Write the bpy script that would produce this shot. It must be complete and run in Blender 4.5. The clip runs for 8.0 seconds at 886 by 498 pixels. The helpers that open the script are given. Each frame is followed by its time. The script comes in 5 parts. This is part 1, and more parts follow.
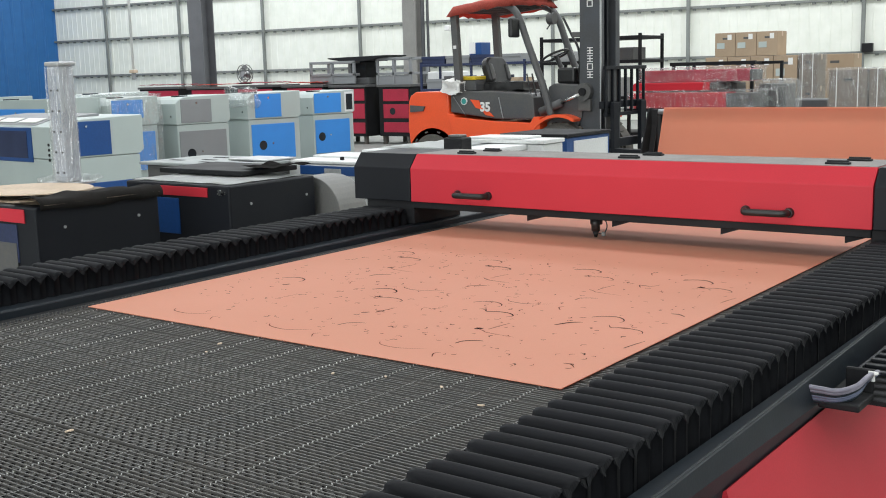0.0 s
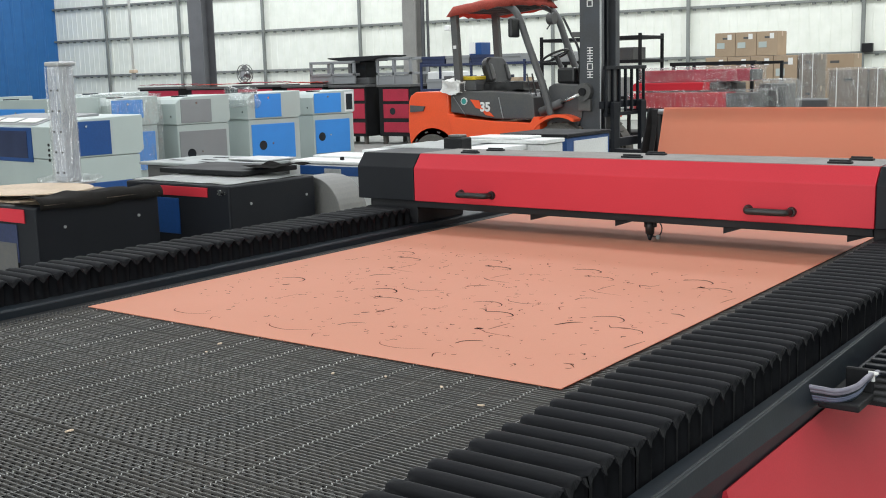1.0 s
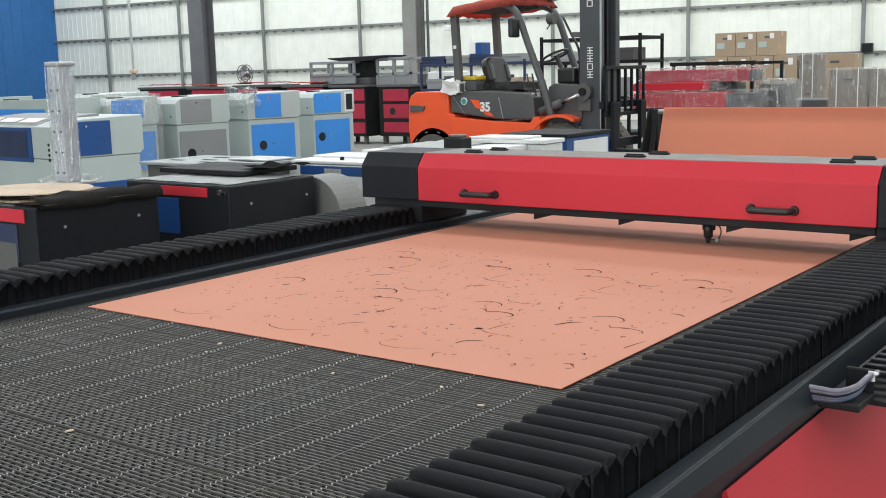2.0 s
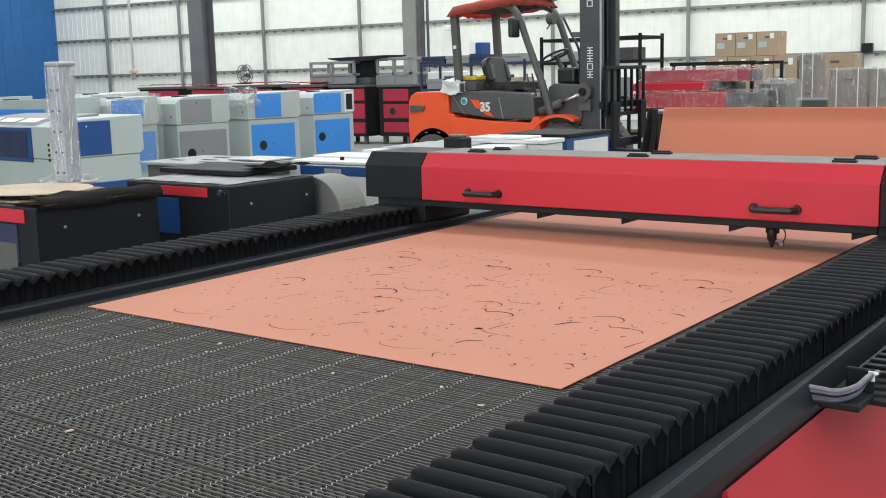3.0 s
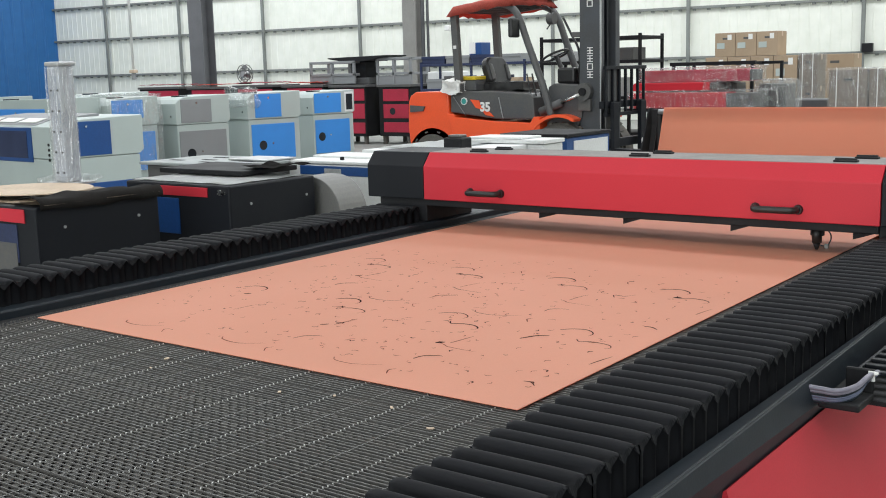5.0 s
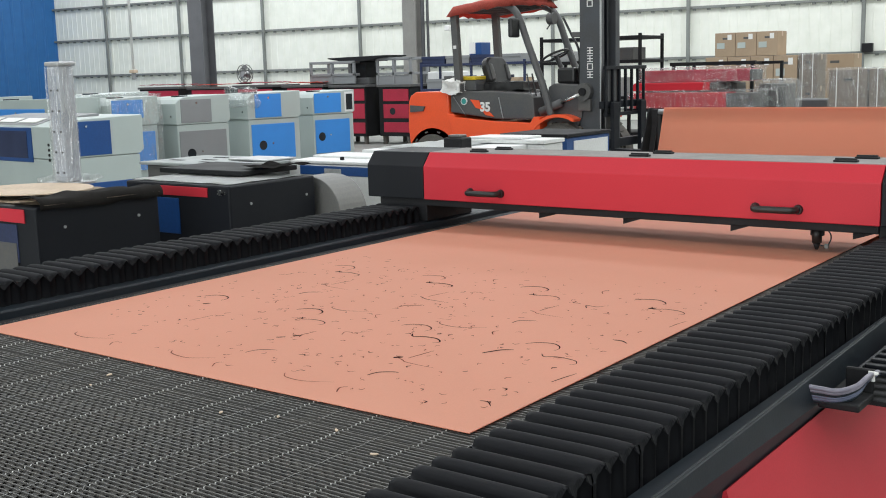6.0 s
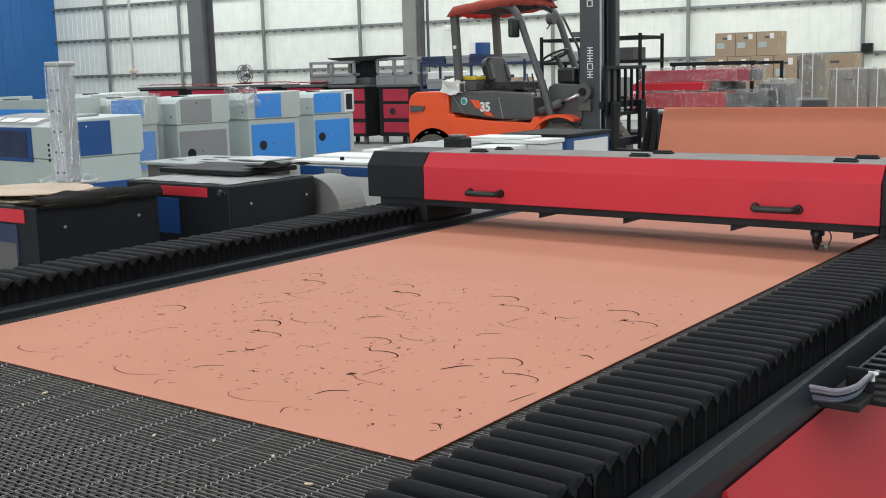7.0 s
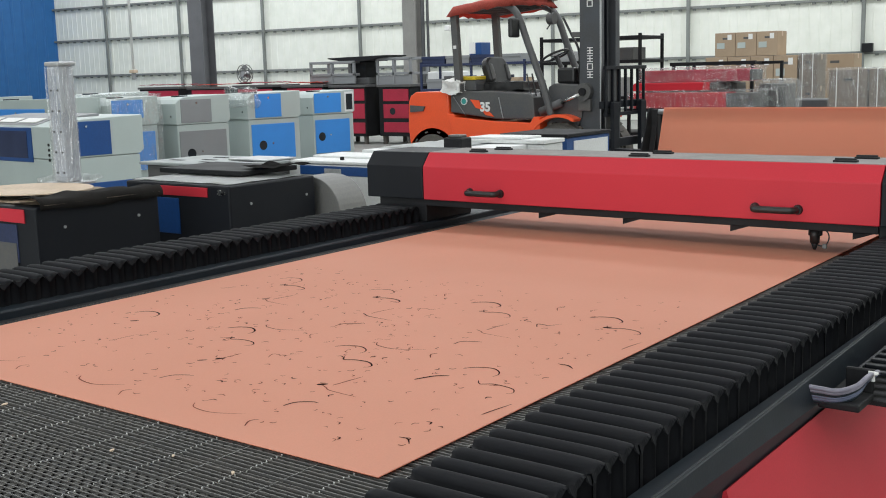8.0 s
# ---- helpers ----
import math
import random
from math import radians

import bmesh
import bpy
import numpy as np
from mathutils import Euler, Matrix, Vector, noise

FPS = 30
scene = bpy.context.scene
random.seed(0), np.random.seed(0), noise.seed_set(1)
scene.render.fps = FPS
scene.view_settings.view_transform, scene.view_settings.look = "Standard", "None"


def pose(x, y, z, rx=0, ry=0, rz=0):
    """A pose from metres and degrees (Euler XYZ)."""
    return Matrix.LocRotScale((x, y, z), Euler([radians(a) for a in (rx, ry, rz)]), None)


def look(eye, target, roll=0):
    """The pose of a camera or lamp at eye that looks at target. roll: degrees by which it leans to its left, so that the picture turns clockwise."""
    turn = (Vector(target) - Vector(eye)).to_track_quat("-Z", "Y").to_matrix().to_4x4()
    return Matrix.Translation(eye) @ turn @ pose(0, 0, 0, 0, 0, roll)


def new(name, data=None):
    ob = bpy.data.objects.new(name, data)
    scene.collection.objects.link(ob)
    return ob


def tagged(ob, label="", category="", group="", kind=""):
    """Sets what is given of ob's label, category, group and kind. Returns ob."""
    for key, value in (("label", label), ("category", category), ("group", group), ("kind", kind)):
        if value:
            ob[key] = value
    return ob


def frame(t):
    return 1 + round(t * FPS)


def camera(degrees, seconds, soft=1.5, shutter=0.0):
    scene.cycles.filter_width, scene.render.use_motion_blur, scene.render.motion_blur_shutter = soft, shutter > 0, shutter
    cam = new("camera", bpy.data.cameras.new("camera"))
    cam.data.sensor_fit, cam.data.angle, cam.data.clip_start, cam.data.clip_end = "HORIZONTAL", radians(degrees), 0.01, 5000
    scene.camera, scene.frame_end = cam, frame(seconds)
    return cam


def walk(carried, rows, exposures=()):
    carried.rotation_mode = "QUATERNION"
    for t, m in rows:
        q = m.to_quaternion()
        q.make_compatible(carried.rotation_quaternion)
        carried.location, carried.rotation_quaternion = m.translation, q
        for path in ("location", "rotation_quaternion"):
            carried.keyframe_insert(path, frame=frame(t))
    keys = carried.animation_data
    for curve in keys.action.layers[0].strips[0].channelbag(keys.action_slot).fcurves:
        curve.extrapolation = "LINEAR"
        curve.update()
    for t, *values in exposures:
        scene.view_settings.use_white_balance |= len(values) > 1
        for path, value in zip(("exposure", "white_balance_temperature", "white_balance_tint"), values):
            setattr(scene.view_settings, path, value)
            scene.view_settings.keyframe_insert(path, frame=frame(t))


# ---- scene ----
# The machine's own axes: x across the bed, y along it, away from the operator; z up from the hall floor.
cam = camera(44.42, 8.0, soft=1.0)
EYE = Vector((0.0, 0.0, 1.40))
TILT, LEAN, TURN = radians(9.236), -1.521, radians(-36.767)
AIM = EYE + 5 * Vector((math.sin(TURN) * math.cos(TILT), math.cos(TURN) * math.cos(TILT), -math.sin(TILT)))
walk(cam, [(0.0, look(EYE, AIM, LEAN)), (8.0, look(EYE, AIM, LEAN))], exposures=[(0.0, 0.0), (4.0, 0.0), (4.7, -0.02), (5.8, -0.07), (7.0, -0.15), (8.0, -0.2)])

# ---- daylight: an overcast sky, and lamps added in strips of the unseen roof ----
world = bpy.data.worlds.new("sky")
scene.world = world
world.use_nodes = True
wn = world.node_tree.nodes
sky = wn.new("ShaderNodeTexSky")
sky.sky_type, sky.sun_disc = "NISHITA", False
sky.sun_elevation, sky.sun_rotation = radians(50), radians(20)
world.node_tree.links.new(sky.outputs[0], wn["Background"].inputs[0])
wn["Background"].inputs[1].default_value = 0.1

ROOF = 7.6
ROOF_STRIPS = [(-2.5, 1.8), (7.5, 1.7), (14.2, 2.2), (22.4, 3.0)]      # added light strips across the hall, placed to suit the shading: their y and width
SKY_X0, SKY_X1 = -34.0, 10.0


def roof_strip_lamp(y, w):
    d = bpy.data.lights.new("roof_strip_lamp", "AREA")
    d.shape, d.size, d.size_y = "RECTANGLE", SKY_X1 - SKY_X0 - 0.1, w - 0.1
    d.energy = 17.2 * d.size * d.size_y
    d.color = (0.965, 0.985, 1.0)
    ob = new("roof_strip_lamp", d)
    ob.matrix_basis = pose((SKY_X0 + SKY_X1) / 2, y, ROOF + 0.05)


for sy, sw in ROOF_STRIPS:
    roof_strip_lamp(sy, sw)

# added fill lamp in an invented opening behind the camera, to brighten front faces
FILL_X0, FILL_X1, FILL_H = -8.0, 6.0, 4.8
front_fill = bpy.data.lights.new("front_fill_lamp", "AREA")
front_fill.shape, front_fill.size, front_fill.size_y, front_fill.energy, front_fill.color = "RECTANGLE", FILL_X1 - FILL_X0 - 0.1, FILL_H - 0.1, 720, (0.98, 1.0, 1.0)
new("front_fill_lamp", front_fill).matrix_basis = pose((FILL_X0 + FILL_X1) / 2, -9.08, FILL_H / 2, 90, 0, 0)


# ---- materials ----
def mat(name, colour, rough=0.5, metal=0.0, vary=0.12, scale=6.0, fine=60.0, bump=0.15, dirt=None, coat=0.0, depth=0.002, spec=0.5, thin=0.0):
    """A painted or worn surface: two scales of noise in colour and gloss, fine relief."""
    m = bpy.data.materials.new(name)
    m.use_nodes = True
    nt = m.node_tree
    n, l = nt.nodes, nt.links
    b = n["Principled BSDF"]
    tc = n.new("ShaderNodeTexCoord")
    big, small = n.new("ShaderNodeTexNoise"), n.new("ShaderNodeTexNoise")
    big.inputs["Scale"].default_value, small.inputs["Scale"].default_value = scale, fine
    big.inputs["Detail"].default_value = small.inputs["Detail"].default_value = 5
    l.new(tc.outputs["Object"], big.inputs["Vector"])
    l.new(tc.outputs["Object"], small.inputs["Vector"])
    info = n.new("ShaderNodeObjectInfo")
    add = n.new("ShaderNodeMath")
    add.operation = "ADD"
    l.new(big.outputs["Fac"], add.inputs[0])
    l.new(small.outputs["Fac"], add.inputs[1])
    add2 = n.new("ShaderNodeMath")
    add2.operation = "MULTIPLY_ADD"
    l.new(info.outputs["Random"], add2.inputs[0])
    add2.inputs[1].default_value = 0.25
    l.new(add.outputs[0], add2.inputs[2])
    ramp = n.new("ShaderNodeMapRange")
    ramp.inputs["From Min"].default_value, ramp.inputs["From Max"].default_value = 0.7, 1.5
    l.new(add2.outputs[0], ramp.inputs["Value"])
    mix = n.new("ShaderNodeMix")
    mix.data_type = "RGBA"
    c = Vector(colour)
    d = Vector(dirt) if dirt else c * (1 - 2 * vary)
    mix.inputs["A"].default_value = (*d, 1)
    mix.inputs["B"].default_value = (*(c * (1 + vary)), 1)
    l.new(ramp.outputs[0], mix.inputs["Factor"])
    l.new(mix.outputs["Result"], b.inputs["Base Color"])
    rr = n.new("ShaderNodeMapRange")
    rr.inputs["To Min"].default_value, rr.inputs["To Max"].default_value = min(1, rough + 0.12), max(0.03, rough - 0.1)
    l.new(big.outputs["Fac"], rr.inputs["Value"])
    l.new(rr.outputs[0], b.inputs["Roughness"])
    b.inputs["Metallic"].default_value = metal
    b.inputs["Specular IOR Level"].default_value = spec
    b.inputs["Coat Weight"].default_value = coat
    bp = n.new("ShaderNodeBump")
    bp.inputs["Strength"].default_value, bp.inputs["Distance"].default_value = bump, depth
    l.new(small.outputs["Fac"], bp.inputs["Height"])
    l.new(bp.outputs[0], b.inputs["Normal"])
    if thin:  # lets part of the light through from behind
        tl, mx = n.new("ShaderNodeBsdfTranslucent"), n.new("ShaderNodeMixShader")
        l.new(mix.outputs["Result"], tl.inputs["Color"])
        mx.inputs[0].default_value = thin
        l.new(b.outputs[0], mx.inputs[1])
        l.new(tl.outputs[0], mx.inputs[2])
        l.new(mx.outputs[0], n["Material Output"].inputs[0])
    return m


def film_mat(name):
    """Crumpled clear stretch film: mostly see-through, with glossy creases."""
    m = bpy.data.materials.new(name)
    m.use_nodes = True
    n, l = m.node_tree.nodes, m.node_tree.links
    out = n["Material Output"]
    n.remove(n["Principled BSDF"])
    tr, gl, df = n.new("ShaderNodeBsdfTransparent"), n.new("ShaderNodeBsdfGlossy"), n.new("ShaderNodeBsdfDiffuse")
    df.inputs[0].default_value = (0.75, 0.78, 0.8, 1)
    gl.inputs["Roughness"].default_value = 0.12
    tc, no = n.new("ShaderNodeTexCoord"), n.new("ShaderNodeTexNoise")
    no.inputs["Scale"].default_value, no.inputs["Detail"].default_value = 7, 3
    no.inputs["Distortion"].default_value = 1.5
    mp = n.new("ShaderNodeMapping")
    mp.inputs["Scale"].default_value = (3.0, 3.0, 0.45)
    mp.inputs["Rotation"].default_value = (0.3, 0.4, 0.0)
    l.new(tc.outputs["Object"], mp.inputs["Vector"])
    l.new(mp.outputs[0], no.inputs["Vector"])
    bp = n.new("ShaderNodeBump")
    bp.inputs["Strength"].default_value, bp.inputs["Distance"].default_value = 0.9, 0.05
    l.new(no.outputs["Fac"], bp.inputs["Height"])
    l.new(bp.outputs[0], gl.inputs["Normal"])
    m1, m2 = n.new("ShaderNodeMixShader"), n.new("ShaderNodeMixShader")
    m1.inputs[0].default_value = 0.3
    l.new(gl.outputs[0], m1.inputs[1])
    l.new(df.outputs[0], m1.inputs[2])
    mr = n.new("ShaderNodeMapRange")
    mr.inputs["From Min"].default_value, mr.inputs["From Max"].default_value = 0.42, 0.75
    mr.inputs["To Min"].default_value, mr.inputs["To Max"].default_value = 0.13, 0.42
    l.new(no.outputs["Fac"], mr.inputs["Value"])
    l.new(mr.outputs[0], m2.inputs[0])
    l.new(tr.outputs[0], m2.inputs[1])
    l.new(m1.outputs[0], m2.inputs[2])
    l.new(m2.outputs[0], out.inputs[0])
    return m


RED = mat("red_powder_coat", (0.57, 0.027, 0.045), 0.5, spec=0.35, vary=0.05, scale=2, fine=220, bump=0.06, depth=0.0006)
BLACK = mat("black_powder_coat", (0.009, 0.0105, 0.0145), 0.5, spec=0.25, vary=0.15, scale=3, fine=200, bump=0.08, depth=0.0006)
MATT_BLACK = mat("matt_black_steel", (0.011, 0.0115, 0.0135), 0.62, spec=0.3, vary=0.25, scale=4, fine=120)
RUBBER = mat("bellows_cloth", (0.0080, 0.0088, 0.0116), 0.62, spec=0.14, vary=0.25, scale=5, fine=260, bump=0.25, depth=0.001, dirt=(0.0098, 0.0101, 0.0115))
RAIL = mat("dark_blue_grey_steel", (0.0085, 0.0145, 0.0215), 0.5, spec=0.3, vary=0.25, scale=5, fine=150, dirt=(0.016, 0.018, 0.022))
RAIL_HIGHLIGHT = mat("painted_rail_highlight", (0.07, 0.085, 0.10), 0.45, 0.3, vary=0.35, scale=14)
STEEL = mat("worn_slat_steel", (0.077, 0.077, 0.076), 0.55, 0.25, vary=0.2, scale=5, fine=90, dirt=(0.12, 0.11, 0.10))
# web colour set darker than the blades, so the gaps between them read dark
SHELF = mat("dark_slat_web", (0.031, 0.031, 0.0305), 0.75, 0.0, vary=0.3, scale=4, fine=60, dirt=(0.04, 0.036, 0.03))
CHROME = mat("bright_pin", (0.7, 0.7, 0.68), 0.25, 1.0, vary=0.1)
CHAIN_LINE = mat("worn_chain_link", (0.22, 0.22, 0.21), 0.5, 0.3, vary=0.3, scale=40)
PIN = mat("dull_pin", (0.5, 0.5, 0.48), 0.38, 0.9, vary=0.25, scale=40)
TOP_GREY = mat("dusty_grey_top", (0.20, 0.185, 0.175), 0.6, vary=0.14, scale=6, dirt=(0.13, 0.12, 0.115))
PEACH = mat("peach_sheet", (0.88, 0.435, 0.302), 0.62, thin=0.42, vary=0.035, scale=1.5, fine=400, bump=0.1, depth=0.0004)
BURN = mat("charred_cut", (0.034, 0.010, 0.008), 0.9, spec=0.05, vary=0.4, scale=30, fine=200)
BURN2 = mat("browned_cut", (0.27, 0.085, 0.055), 0.9, spec=0.05, vary=0.3, scale=30, fine=200)
GREY_BODY = mat("pale_grey_green_paint", (0.45, 0.515, 0.50), 0.42, vary=0.05, scale=2, fine=150, bump=0.05, depth=0.0006)
DUCT = mat("dull_grey_duct", (0.12, 0.125, 0.13), 0.5, vary=0.15, scale=3, fine=80, dirt=(0.2, 0.195, 0.18))
GREY_DOOR = mat("mid_grey_paint", (0.25, 0.26, 0.27), 0.45, vary=0.06, scale=2, fine=150, bump=0.05)
BLUE_DOOR = mat("bright_blue_paint", (0.045, 0.27, 0.74), 0.4, vary=0.06, scale=2, fine=150, bump=0.05)
NAVY = mat("deep_blue_panel", (0.012, 0.07, 0.25), 0.35, vary=0.1, scale=2)
WHITE = mat("white_paint", (0.78, 0.8, 0.8), 0.4, vary=0.04, scale=2, dirt=(0.66, 0.67, 0.66))
ORANGE = mat("orange_red_paint", (0.90, 0.10, 0.024), 0.35, vary=0.06, scale=2.5, coat=0.3)
CHARCOAL = mat("charcoal_paint", (0.058, 0.061, 0.068), 0.42, vary=0.2, scale=4, dirt=(0.11, 0.105, 0.095))
MAST = mat("mast_grey_paint", (0.052, 0.058, 0.068), 0.5, vary=0.2, scale=4, dirt=(0.05, 0.05, 0.05))
TYRE = mat("dusty_tyre", (0.05, 0.047, 0.043), 0.85, vary=0.3, scale=8, dirt=(0.13, 0.12, 0.105))
VINYL = mat("black_vinyl", (0.02, 0.02, 0.021), 0.38, vary=0.2, scale=8)
CARD = mat("brown_carton", (0.40, 0.30, 0.205), 0.8, vary=0.08, scale=3, fine=50)
CARD_DARK = mat("dark_brown_carton", (0.24, 0.2, 0.165), 0.7, vary=0.12, scale=3, fine=50)
LABEL = mat("white_label", (0.8, 0.8, 0.78), 0.6, vary=0.04)
GALV = mat("galvanised_steel", (0.5, 0.51, 0.52), 0.42, 0.6, vary=0.12, scale=4)
CONCRETE = mat("worn_concrete", (0.26, 0.265, 0.25), 0.6, vary=0.16, scale=0.5, fine=12, dirt=(0.16, 0.16, 0.15), bump=0.1)
WALL = mat("white_wall_sheet", (0.87, 0.885, 0.82), 0.55, vary=0.03, scale=0.35, fine=3, dirt=(0.74, 0.77, 0.69))
WALL_BLUE = mat("blue_wall_sheet", (0.018, 0.13, 0.36), 0.5, vary=0.08, scale=0.4, fine=4)
GIRT = mat("grey_girt", (0.21, 0.225, 0.215), 0.6, vary=0.15, scale=2)
COLUMN = mat("dark_column_paint", (0.135, 0.14, 0.15), 0.6, vary=0.15, scale=2)
COLUMN2 = mat("warm_grey_column", (0.33, 0.325, 0.31), 0.6, vary=0.12, scale=2)
WOOD = mat("pale_board", (0.62, 0.49, 0.37), 0.7, vary=0.12, scale=4)
MAROON = mat("dark_red_paint", (0.42, 0.02, 0.05), 0.45, vary=0.12, scale=3)
YELLOW = mat("yellow_paint", (0.7, 0.5, 0.02), 0.5, vary=0.2)
FADED_RED = mat("faded_red_cloth", (0.66, 0.125, 0.09), 0.75, vary=0.14, scale=5, fine=80)
HOSE = mat("pale_blue_hose", (0.13, 0.15, 0.23), 0.3, vary=0.15, scale=10)
PALE_HOSE = mat("pale_lilac_hose", (0.24, 0.23, 0.29), 0.35, vary=0.15, scale=10)
GLASS_DARK = mat("dark_window", (0.02, 0.025, 0.03), 0.12, vary=0.1)
FILM = film_mat("stretch_film")
RACK_BLUE = mat("dull_navy_paint", (0.02, 0.032, 0.09), 0.5, vary=0.15, scale=3)
LILAC = mat("pale_primer", (0.42, 0.45, 0.50), 0.45, vary=0.06, scale=5)


# ---- mesh tools ----
def thing(name, m, label, category, group="", kind=""):
    ob = new(name)
    ob.matrix_basis = m
    ob.empty_display_size = 0.1
    return tagged(ob, label, category, group, kind)


def part(name, bm, material, parent=None, label="", smooth=False):
    me = bpy.data.meshes.new(name)
    bm.to_mesh(me)
    bm.free()
    me.materials.append(material)
    if smooth:
        for p in me.polygons:
            p.use_smooth = True
    ob = new(name, me)
    ob.parent = parent
    if label:
        ob["label"] = label
    return ob


def solid(name, bm, material, label, category, m=None, group="", kind="", smooth=False):
    ob = part(name, bm, material, None, "", smooth)
    if m is not None:
        ob.matrix_basis = m
    return tagged(ob, label, category, group, kind)


def add_box(bm, x0, x1, y0, y1, z0, z1, r=0.0):
    g = bmesh.ops.create_cube(bm, size=1.0)
    vs = g["verts"]
    for v in vs:
        v.co = Vector((x0 + (v.co.x + 0.5) * (x1 - x0), y0 + (v.co.y + 0.5) * (y1 - y0), z0 + (v.co.z + 0.5) * (z1 - z0)))
    if r:
        es = list({e for v in vs for e in v.link_edges})
        bmesh.ops.bevel(bm, geom=es, offset=r, segments=2, affect="EDGES", profile=0.5)
    return bm


def box(x0, x1, y0, y1, z0, z1, r=0.0):
    return add_box(bmesh.new(), x0, x1, y0, y1, z0, z1, r)


def add_tube(bm, a, b, r0, r1=None, n=16):
    a, b = Vector(a), Vector(b)
    d = b - a
    g = bmesh.ops.create_cone(bm, cap_ends=True, segments=n, radius1=r0, radius2=r0 if r1 is None else r1, depth=d.length)
    bmesh.ops.transform(bm, matrix=Matrix.Translation((a + b) / 2) @ d.to_track_quat("Z", "Y").to_matrix().to_4x4(), verts=g["verts"])
    return bm


def tube(a, b, r0, r1=None, n=16):
    return add_tube(bmesh.new(), a, b, r0, r1, n)


def bar(a, b, w, h):
    """A square bar from a to b, w wide and h high."""
    a, b = Vector(a), Vector(b)
    d = b - a
    bm = box(-w / 2, w / 2, -h / 2, h / 2, -d.length / 2, d.length / 2, min(w, h) * 0.12)
    bm.transform(Matrix.Translation((a + b) / 2) @ d.to_track_quat("Z", "Y").to_matrix().to_4x4())
    return bm


def prism(pts, y0, y1, r=0.0):
    """A side outline (x, z) pushed from y0 to y1."""
    bm = bmesh.new()
    lo = [bm.verts.new((x, y0, z)) for x, z in pts]
    hi = [bm.verts.new((x, y1, z)) for x, z in pts]
    n = len(pts)
    bm.faces.new(lo)
    bm.faces.new(hi[::-1])
    for i in range(n):
        bm.faces.new((lo[i], hi[i], hi[(i + 1) % n], lo[(i + 1) % n]))
    bmesh.ops.recalc_face_normals(bm, faces=bm.faces)
    if r:
        bmesh.ops.bevel(bm, geom=list(bm.edges), offset=r, segments=2, affect="EDGES", profile=0.5)
    return bm


def path_tube(pts, r, n=10):
    """A round hose along a smooth line through a few points."""
    pts = [Vector(p) for p in pts]
    line = []
    for i in range(len(pts) - 1):
        p0, p1, p2, p3 = pts[max(i - 1, 0)], pts[i], pts[i + 1], pts[min(i + 2, len(pts) - 1)]
        for k in range(6):
            t = k / 6
            line.append(0.5 * (2 * p1 + (p2 - p0) * t + (2 * p0 - 5 * p1 + 4 * p2 - p3) * t * t + (3 * p1 - p0 - 3 * p2 + p3) * t ** 3))
    line.append(pts[-1])
    bm = bmesh.new()
    rings = []
    for i, p in enumerate(line):
        d = (line[min(i + 1, len(line) - 1)] - line[max(i - 1, 0)]).normalized()
        q = d.to_track_quat("Z", "Y")
        rings.append([bm.verts.new(p + q @ Vector((r * math.cos(a), r * math.sin(a), 0))) for a in [2 * math.pi * k / n for k in range(n)]])
    for a, b in zip(rings, rings[1:]):
        for k in range(n):
            bm.faces.new((a[k], a[(k + 1) % n], b[(k + 1) % n], b[k]))
    bm.faces.new(rings[0][::-1])
    bm.faces.new(rings[-1])
    return bm


def shell(x0, x1, y0, y1, z0, z1, amp, seed, cuts=8):
    """A crumpled wrap round a load."""
    bm = box(x0, x1, y0, y1, z0, z1)
    bmesh.ops.subdivide_edges(bm, edges=bm.edges, cuts=cuts, use_grid_fill=True)
    for v in bm.verts:
        o = Vector((seed, 2 * seed, 3 * seed))
        v.co += amp * noise.noise_vector(v.co * 6 + o) + 0.5 * amp * noise.noise_vector(v.co * 17 + o)
    return bm


# ---- the hall ----
HALL = (-36.0, 12.0, -9.0)  # blue wall, wall behind the operator's side, wall behind the camera
BACK = pose(-19.41, 26.28, 0, 0, 0, 6.14)  # the long white wall


